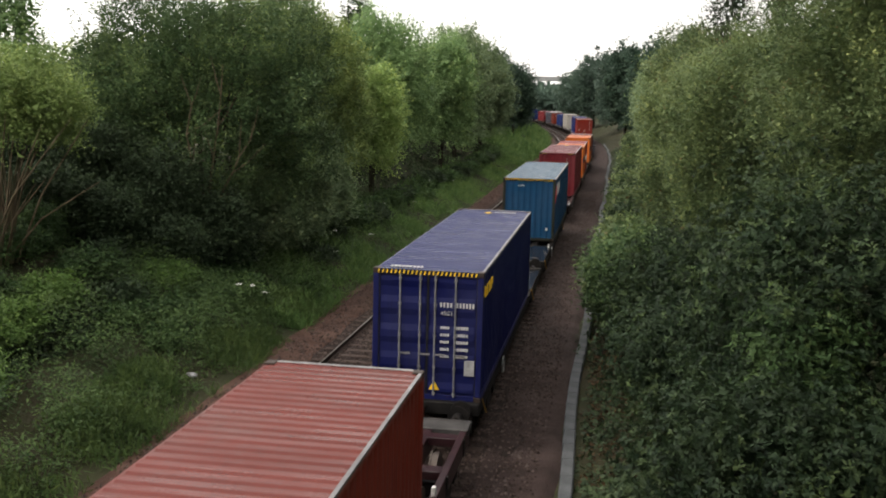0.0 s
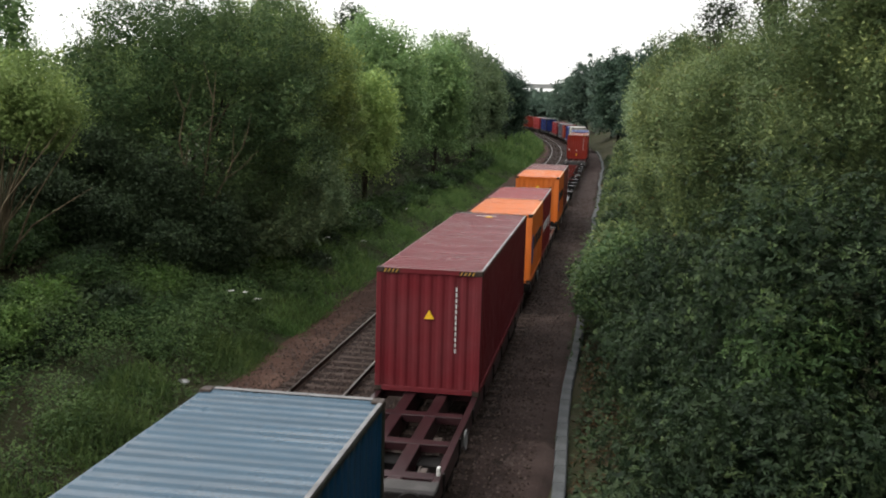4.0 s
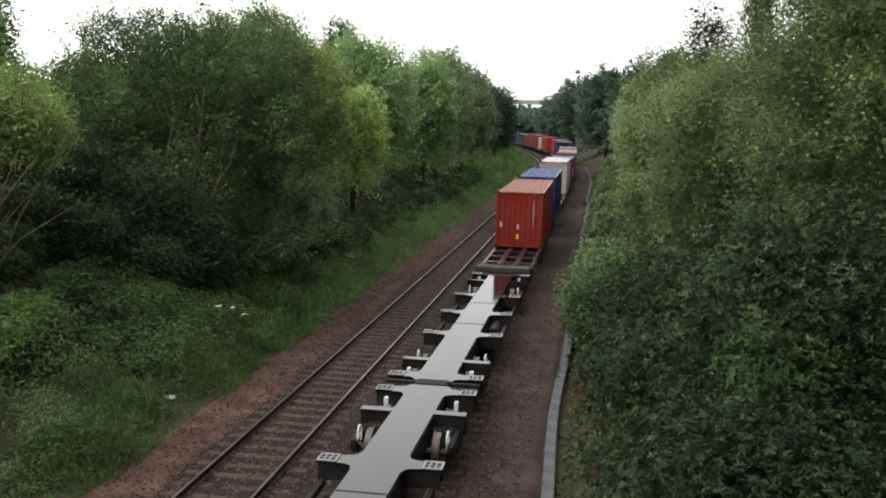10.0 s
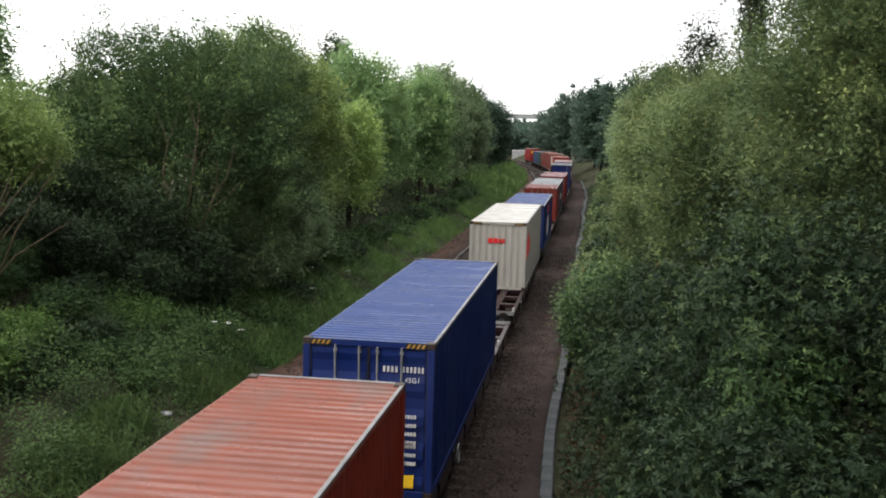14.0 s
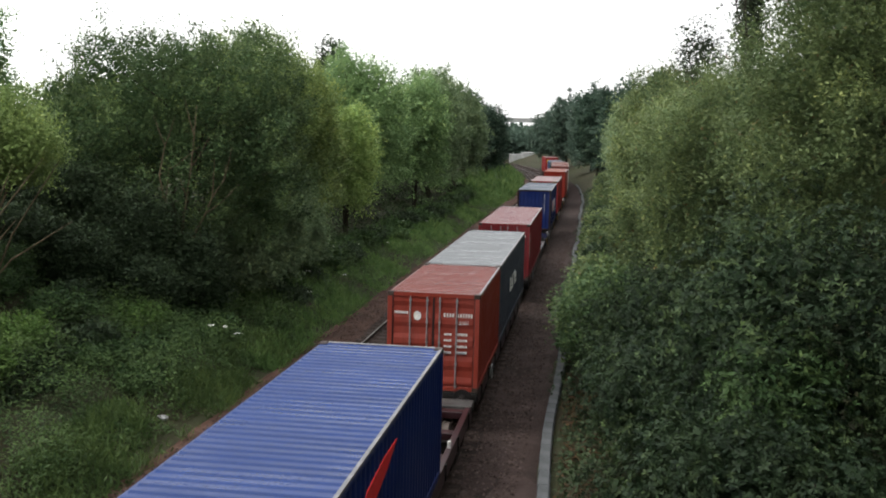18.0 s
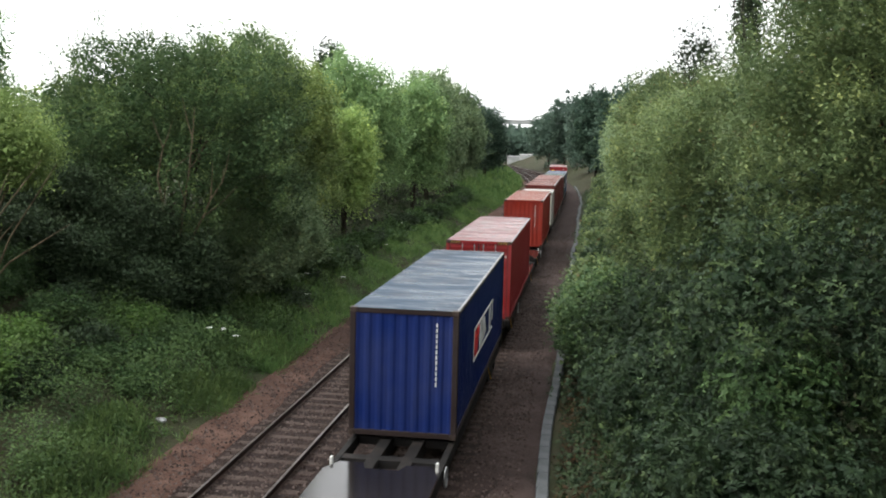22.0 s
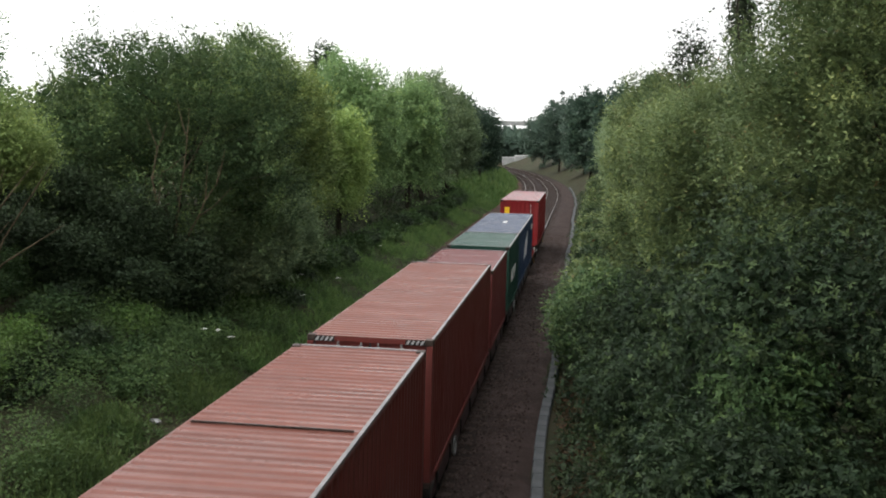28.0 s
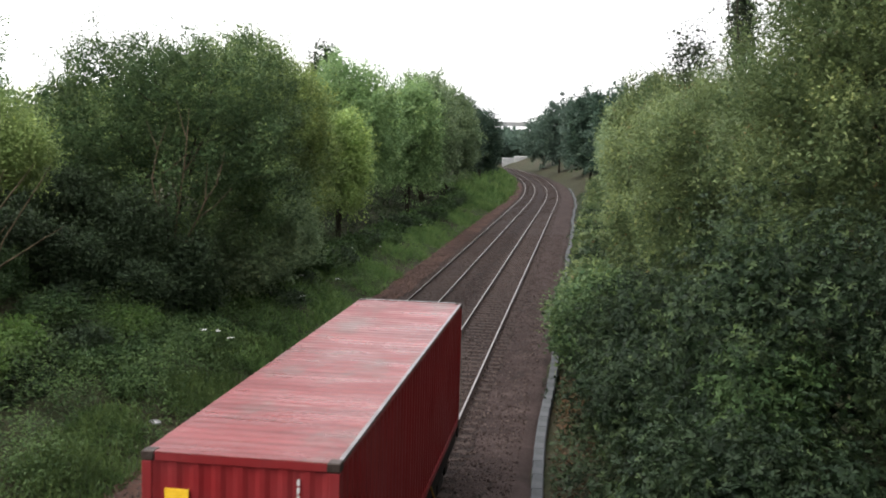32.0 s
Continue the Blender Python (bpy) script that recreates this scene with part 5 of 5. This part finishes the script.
    for k in range(9):
        T("bank_tree", -19 - 3 * random.random(), 49 + k * 12, (8.8 + min(k, 3) * 0.6 if k else 6.0), (4.6, 6.2), [WILLOW, ASH, SALLOW][k % 3], 40 + k, 150, twigs=6, per=7, size=0.42, reach=1.5, stems=2, label="green tree farther up the bank", kind_group=big)
    for k in range(9):
        T("bank_bush", -14.5 - 1.3 * k, 22.5 + 1.6 * k, 2.6 + 0.15 * k, (2.3, 2.3), [HERB, WILLOW][k % 2], 551 + k, 120, twigs=6, per=8, size=0.2, reach=0.7, label="dense green bush on the upper bank", category="bush", kind_group="bushes on the far bank", trunk_r=0.05)
    # brambles and nettles in front of the trees, then bushes that stand for shade
    rng = np.random.default_rng(31)
    for k in range(64):
        s = 15.5 + 33 * (k / 64) ** 1.1
        lat = -8.1 - rng.random() * (6.2 if s < 30 else 3.6)
        h = rng.uniform(0.7, 1.3) + max(0.0, -9.5 - lat) * 0.12
        r = rng.uniform(0.7, 1.3)
        glad = rng.random() < (0.75 if s < 23 and lat < -9 else 0.2)
        T("bramble_bush", lat, s, h, (r, r * 1.15), BRIGHTHERB if glad else HERB if rng.random() < 0.7 else DULL, 570 + k, 62, twigs=8, per=7, size=0.095, width=0.48, low=0.0, reach=0.5, up=0.7, stems=3, limbs=5, trunk_r=0.012, lumps=0.25,
          label="bright green nettle clump on the bank" if glad else "low tangled bramble mound on the bank", category="bush", kind_group="nettles on the far bank" if glad else "brambles on the far bank")
    for k, s in enumerate(np.arange(50, 112, 3.4)):
        T("bramble_bush", -8.7 - rng.random() * 1.0, s, rng.uniform(0.8, 1.7), (1.1, 1.7), [HERB, DULL, HERB][k % 3], 640 + k, 60, twigs=6, per=6, size=0.16, width=0.55, low=0.0, reach=0.6, stems=3, limbs=4, trunk_r=0.02, lumps=0.25,
          label="low bramble at the foot of the trees", category="bush", kind_group="brambles on the far bank")
    # dark bushes added in place of the deep shade under the broad willow
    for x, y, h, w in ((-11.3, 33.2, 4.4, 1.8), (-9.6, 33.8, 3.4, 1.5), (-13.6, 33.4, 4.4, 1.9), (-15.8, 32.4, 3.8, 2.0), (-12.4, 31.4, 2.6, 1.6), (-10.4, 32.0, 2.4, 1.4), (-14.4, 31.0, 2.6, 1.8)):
        T("shade_bush", x, y, h, (w, 1.4), DULL, int(700 + y * 3 - x), 170, size=0.12, width=0.45, low=0.0, reach=0.7, up=0.6, stems=4, label="dark bush standing for the shade under the willow", category="bush", kind_group="thorn bushes on the far bank", trunk_r=0.03)
    for x, y, h, w in ((-9.2, 41.0, 4.4, 1.9), (-9.3, 38.0, 3.8, 1.8), (-9.4, 45.0, 4.6, 2.0)):
        T("sallow_bush", x, y, h, (w, 2.0), SALLOW, int(740 + y), 190, low=0.0, stems=4, label="grey-green sallow bush on the grassy slope", category="bush", kind_group="sallows on the far bank", trunk_r=0.03, **dict(willow, size=0.14, reach=0.7, up=0.6))
    for k in range(9):
        s = 164 + k * 17
        x, y, _ = line(s, -10.8 - 2.0 * random.random())
        T("bank_tree", x, y, random.uniform(8, 11), (3.5, 8.0), DARK, 60 + k, 120, twigs=6, per=7, size=0.55, reach=1.8, stems=2, label="dark tree along the inside of the curve", kind_group=big, z=0.8)
    # bank beside the near track
    small = "trees on the near bank"
    oak = dict(twigs=9, per=8, size=0.095, width=0.36, low=0.0, reach=0.65, depth=0.28, up=0.75, out=0.9, fan=0.55, stems=4, trunk_r=0.03, corners=4, tip=0.9, lumps=0.34, power=2.2, kind_group=small)
    T("oak_bush", 8.0, 18.5, 5.3, (3.2, 3.0), SHADEOAK, 101, 620, label="young oak with clustered leaves, green darkened for shade", **oak)
    T("oak_bush", 6.4, 14.8, 3.0, (2.4, 2.2), SHADEOAK, 111, 340, label="spreading green oak bush below the bridge", **oak)
    T("oak_bush", 10.5, 15.0, 4.7, (2.6, 2.4), SHADEOAK, 112, 380, label="oak bush higher on the bank, leaves darkened for shade", **oak)
    T("oak_bush", 5.6, 22.0, 3.1, (1.9, 2.6), SHADEOAK, 102, 340, label="low green oak bush beside the cable trough", **oak)
    T("oak_bush", 5.6, 27.0, 3.7, (2.0, 2.8), SHADEOAK, 113, 340, label="green oak bush crowding the cable trough", **oak)
    # extra bush that paints the brightly lit patch of the oaks
    T("oak_bush", 7.0, 16.7, 3.6, (1.05, 1.0), LITOAK, 117, 150, label="young oak with star-like leaf clusters, green lightened as if lit", **dict(oak, low=0.3, reach=0.6))
    T("sallow_bush", 4.9, 32.5, 3.6, (2.2, 3.0), DEEPGREEN, 103, 260, label="grey-green bush leaning over the ballast", kind_group=small, stems=4, trunk_r=0.03, **dict(willow, size=0.15, reach=0.8))
    side = dict(willow, twigs=9, stems=4, trunk_r=0.04, power=2.6, lumps=0.14, kind_group=small)
    T("willow_tree", 11.2, 25.0, 11.0, (4.4, 3.8), OLIVE, 104, 1150, label="tall green willow with upright shoots on the bank", **side)
    # this one stands outside the view; its height is set to cast shade
    T("willow_tree", 14.0, 19.0, 16.0, (4.0, 3.6), OLIVE, 105, 600, label="tall willow outside the view, raised to shade the train", **side)
    T("willow_tree", 8.4, 33.5, 8.6, (3.5, 4.0), OLIVE, 106, 900, label="olive willow with some browned leaves", **side)
    T("willow_tree", 7.7, 42.5, 8.4, (3.2, 4.2), OLIVE, 107, 700, label="olive willow along the bank", **dict(side, size=0.15))
    T("willow_tree", 8.0, 53.0, 10.0, (3.4, 4.6), OLIVE, 108, 600, label="olive willow farther along the bank", **dict(side, size=0.17, reach=1.1))
    T("willow_tree", 13.5, 34.0, 11.6, (4.4, 4.2), OLIVE, 109, 600, label="green willow behind the front row", **side)
    T("birch_tree", 9.65, 40.5, 14.5, (0.85, 0.9), BIRCH, 110, 75, twigs=7, per=12, size=0.11, width=0.6, low=0.45, reach=1.5, up=-1.5, out=0.5, droop=0.5, fan=0.3, stems=1, trunk_r=0.1, lumps=0.3, label="dark birch with drooping twigs above the willows", kind_group=small)
    T("birch_tree", 7.8, 40.8, 11.2, (1.3, 1.1), BIRCH, 114, 40, twigs=6, per=8, size=0.085, width=0.65, low=0.72, reach=0.8, up=-0.7, out=0.9, droop=0.4, fan=0.5, stems=1, trunk_r=0.05, lumps=0.4, label="young dark birch with hanging twigs", kind_group=small)
    for x, y, h in ((4.3, 35.8, 1.7), (4.2, 40.5, 1.5), (4.4, 46, 1.6)):
        T("bank_bush", x, y, h, (1.5, 2.6), DULL, int(591 + y), 120, size=0.15, low=0.0, reach=0.6, label="low bush hanging over the cable trough", category="bush", kind_group="bushes on the near bank", trunk_r=0.03)
    for k in range(17):
        T("bank_bush", 4.5 + 0.1 * k, 38 + k * 6.5, 2.4 + 0.4 * (k % 2), (1.5, 3.2), [DULL, OLIVE][k % 2], 581 + k, 110, twigs=6, per=7, size=0.24, low=0.0, reach=0.8, label="low bush along the cable trough", category="bush", kind_group="bushes on the near bank", trunk_r=0.04)
    # trees outside the view, added to keep sky light off the container sides
    for x, y in ((10.3, 8.0), (9.8, 2.6), (14.0, 4.5), (13.2, 12.5)):
        T("willow_tree", x, y, 16.0, (3.2, 3.0), WILLOW, int(115 + y), 330, size=0.26, stems=4, label="unseen willow added beside the bridge to shade the train", kind_group=small)
    for k in range(6):
        T("bank_tree", 8.2 + 1.2 * random.random(), 63 + k * 12, 9.6 + 0.25 * k, (3.6, 6.0), [OLIVE, SALLOW][k % 2], 120 + k, 300, twigs=6, per=8, size=0.32, reach=1.3, stems=2, label="green tree along the bank beside the near track", kind_group=small)
    for k in range(7):
        T("bank_tree", 15.5 + 3 * random.random(), 24 + k * 14, random.uniform(10, 11.5), (4.4, 5.5), [WILLOW, OLIVE][k % 2], 140 + k, 150, twigs=6, per=7, size=0.48, reach=1.4, stems=2, label="green tree at the back of the bank", kind_group=small)
    # the farther oaks take the haze-tinted leaves
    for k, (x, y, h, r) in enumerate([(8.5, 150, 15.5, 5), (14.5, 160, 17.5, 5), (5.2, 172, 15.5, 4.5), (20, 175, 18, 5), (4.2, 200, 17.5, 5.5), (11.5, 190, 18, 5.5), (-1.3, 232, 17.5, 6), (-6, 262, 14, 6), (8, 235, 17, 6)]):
        T("oak_tree", x, y, h, (r, r), HAZED if k > 3 else DARK, 160 + k, 150, size=0.6, reach=1.9, up=0.3, stems=1, trunk_r=0.3, lumps=0.3, label="dark oak standing beyond the end of the bank", kind_group="oaks by the curve", z=0.3)
    # far wood, its leaf colour tinted for the distance haze
    rng = np.random.default_rng(200)
    lots = []
    for k in range(70):
        a = radians(rng.uniform(-14, 6))
        d = rng.uniform(330, 400)
        c = (3.9 + d * math.sin(a), d * math.cos(a), rng.uniform(2, 7) + (0.6 if -5.8 < math.degrees(a) < -3 else 0))
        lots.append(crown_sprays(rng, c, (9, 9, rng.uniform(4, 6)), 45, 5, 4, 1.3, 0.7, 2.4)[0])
    tagged(new("far_wood", loose("far_wood", [np.concatenate(k) for k in zip(*lots)], HAZED)), "distant green wood beyond the curve, haze put into its colour", "wood", kind="stuff")
    # undergrowth
    build_carpet("bank_grass", "rough green grass along the foot of the bank", "grass", (12, 36), (-8.2, -5.9), 7500, leaf("coarse_grass", (0.02, 0.042, 0.013), (0.046, 0.084, 0.026), (0.1, 0.14, 0.05), patch=0.4), 5, 0.28, 0.08, 0.3, 301, s_pow=1.0)
    build_carpet("slope_grass", "rough green grass on the slope below the trees", "grass", (32, 140), (-10.6, -6.0), 17000, GRASS, 5, 0.36, 0.08, 0.35, 306)
    build_carpet("far_grass", "rough green grass along the inside of the curve", "grass", (120, 330), (-13, -5.7), 6000, GRASS, 5, 0.9, 0.12, 0.6, 305, s_pow=1.0)
    build_carpet("bank_herbs", "nettles and leafy herbs on the bank", "undergrowth", (12, 60), (-16, -6.5), 17000, HERB, 10, 0.1, 0.42, 0.8, 302, clump=0.4, scale=0.5, swell=1.2)
    build_carpet("bank_scrub", "dark bramble scrub under the trees", "undergrowth", (20, 120), (-16, -9.5), 7000, SHADEOAK, 7, 0.18, 0.5, 0.6, 303)
    build_carpet("verge_litter", "brown dead leaves and stalks beside the cable trough", "leaf litter", (12, 45), (3.4, 4.6), 2600, leaf("dead_leaves", (0.03, 0.018, 0.01), (0.06, 0.034, 0.018), (0.1, 0.06, 0.03)), 5, 0.11, 0.5, 0.18, 307, s_pow=1.0, clump=0.35)
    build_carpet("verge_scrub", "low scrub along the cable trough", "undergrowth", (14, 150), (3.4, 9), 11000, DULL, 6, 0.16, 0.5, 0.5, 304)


def build_litter():
    """White hogweed heads in the grass and a scrap of pale litter."""
    rng = np.random.default_rng(9)
    spots = [(-7.7, 31.7), (-7.5, 32.4), (-7.9, 31.0), (-8.2, 33.2), (-7.3, 40.5), (-8.3, 44), (-7.4, 47), (-8.6, 55), (-8.1, 61), (-9.2, 52), (-8.8, 70), (-7.9, 75)]
    for x, y in spots:
        f = new("white_flower")
        z = ground_z(y, x)
        f.matrix_basis = Matrix.Translation((x, y, z))
        h = rng.uniform(0.75, 1.05)
        part("stem", rod(bmesh.new(), (0, 0, 0), (0.03, 0, h), 0.012, 0.008, 5), STALK, f)
        bm = bmesh.new()
        for _ in range(14):
            a, r = rng.uniform(0, math.tau), 0.13 * math.sqrt(rng.random())
            c = Vector((0.03 + r * math.cos(a), r * math.sin(a), h + 0.03 - r * 0.25))
            bmesh.ops.create_circle(bm, cap_ends=True, segments=6, radius=0.032, matrix=Matrix.Translation(c) @ pose(0, 0, 0, rng.uniform(-25, 25), rng.uniform(-25, 25), 0))
        tagged(part("umbel", bm, PETAL, f, "flat white flower head"), kind="stuff")
        tagged(f, "white hogweed flower standing in the bank grass", "flower", "white flowers on the bank")
    bm = bmesh.new()
    bmesh.ops.create_icosphere(bm, subdivisions=2, radius=0.14, matrix=Matrix.Diagonal((1.3, 0.8, 0.5, 1)))
    for v in bm.verts:
        v.co *= 1 + 0.35 * noise.noise(v.co * 9)
    bag = part("plastic_bag", bm, GALV)
    bag.matrix_basis = Matrix.Translation((-6.9, 25.0, ground_z(25, -6.9) + 0.05))
    tagged(bag, "crumpled pale plastic bag lying at the foot of the bank", "litter")


STALK = surface("flower_stalk", [(0.05, 0.08, 0.03), (0.07, 0.1, 0.04), (0.09, 0.12, 0.05)], 0.8)
PETAL = surface("white_petals", [(0.45, 0.46, 0.42), (0.55, 0.56, 0.52), (0.62, 0.63, 0.6)], 0.8, scale=12)


def build_distance():
    """Pale cabins beyond the curve and a long viaduct on the skyline."""
    for x, y, w, h, d, label in ((-18.3, 316, 4.6, 2.5, 3.0, "pale grey site cabin beside the line"), (-13.2, 314, 7.0, 3.1, 3.4, "white site cabin with a rounded roof beside the line")):
        c = new("site_cabin")
        c.matrix_basis = pose(x, y, -0.3, 0, 0, 8)
        bm = bmesh.new()
        box(bm, -w / 2, w / 2, -d / 2, d / 2, 0, h, 0.15)
        part("body", bm, CABIN, c)
        part("roof", boxes((-w / 2 - 0.1, w / 2 + 0.1, -d / 2 - 0.1, d / 2 + 0.1, h, h + 0.22), bevel=0.1), CABIN_ROOF, c)
        tagged(c, label, "cabin", "site cabins")
    v = new("viaduct")
    v.matrix_basis = pose(-50, 720, 0, 0, 0, 4)
    part("deck", boxes((-130, 130, -5, 5, 17.6, 19.2)), CABIN, v)
    part("parapet", boxes((-130, 130, -5.2, -4.9, 19.2, 20.6)), CABIN, v)
    for k in range(9):
        part("pier", boxes((-122 + k * 30, -119 + k * 30, -4, 4, -1, 17.6), bevel=0.2), CABIN, v)
    tagged(v, "pale concrete road viaduct on the skyline", "viaduct")


def build_bridge():
    """The plain stone bridge that the camera stands on: deck, parapets and abutments; the line runs under it."""
    br = new("stone_bridge")
    part("deck", boxes((-30, 26, -8.5, -0.9, 5.2, 6.0)), STONEWORK, br)
    for y0 in (-8.5, -1.2):
        part("parapet", boxes((-30, 26, y0, y0 + 0.35, 6.0, 7.2), bevel=0.03), STONEWORK, br)
    for x0, x1 in ((-30, -7.2), (4.6, 26)):
        part("abutment", boxes((x0, x1, -8.2, -1.2, -0.6, 5.2)), STONEWORK, br)
    tagged(br, "plain stone road bridge over the railway", "bridge")


CABIN = surface("cabin_wall", [(0.26, 0.27, 0.27), (0.32, 0.33, 0.32), (0.38, 0.38, 0.37)], 0.6, scale=0.6, fine=12)
CABIN_ROOF = surface("cabin_roof", [(0.38, 0.38, 0.38), (0.43, 0.43, 0.43), (0.48, 0.48, 0.48)], 0.5, scale=0.6, fine=12)
build_ground()
build_tracks()
build_trough()
build_green()
build_litter()
build_distance()
build_bridge()
build_train()


def motions():
    """The train runs towards the camera and under it."""
    for ob, s, length, z in RIDERS:
        walk(ob, train_rows(s, length, z))


motions()
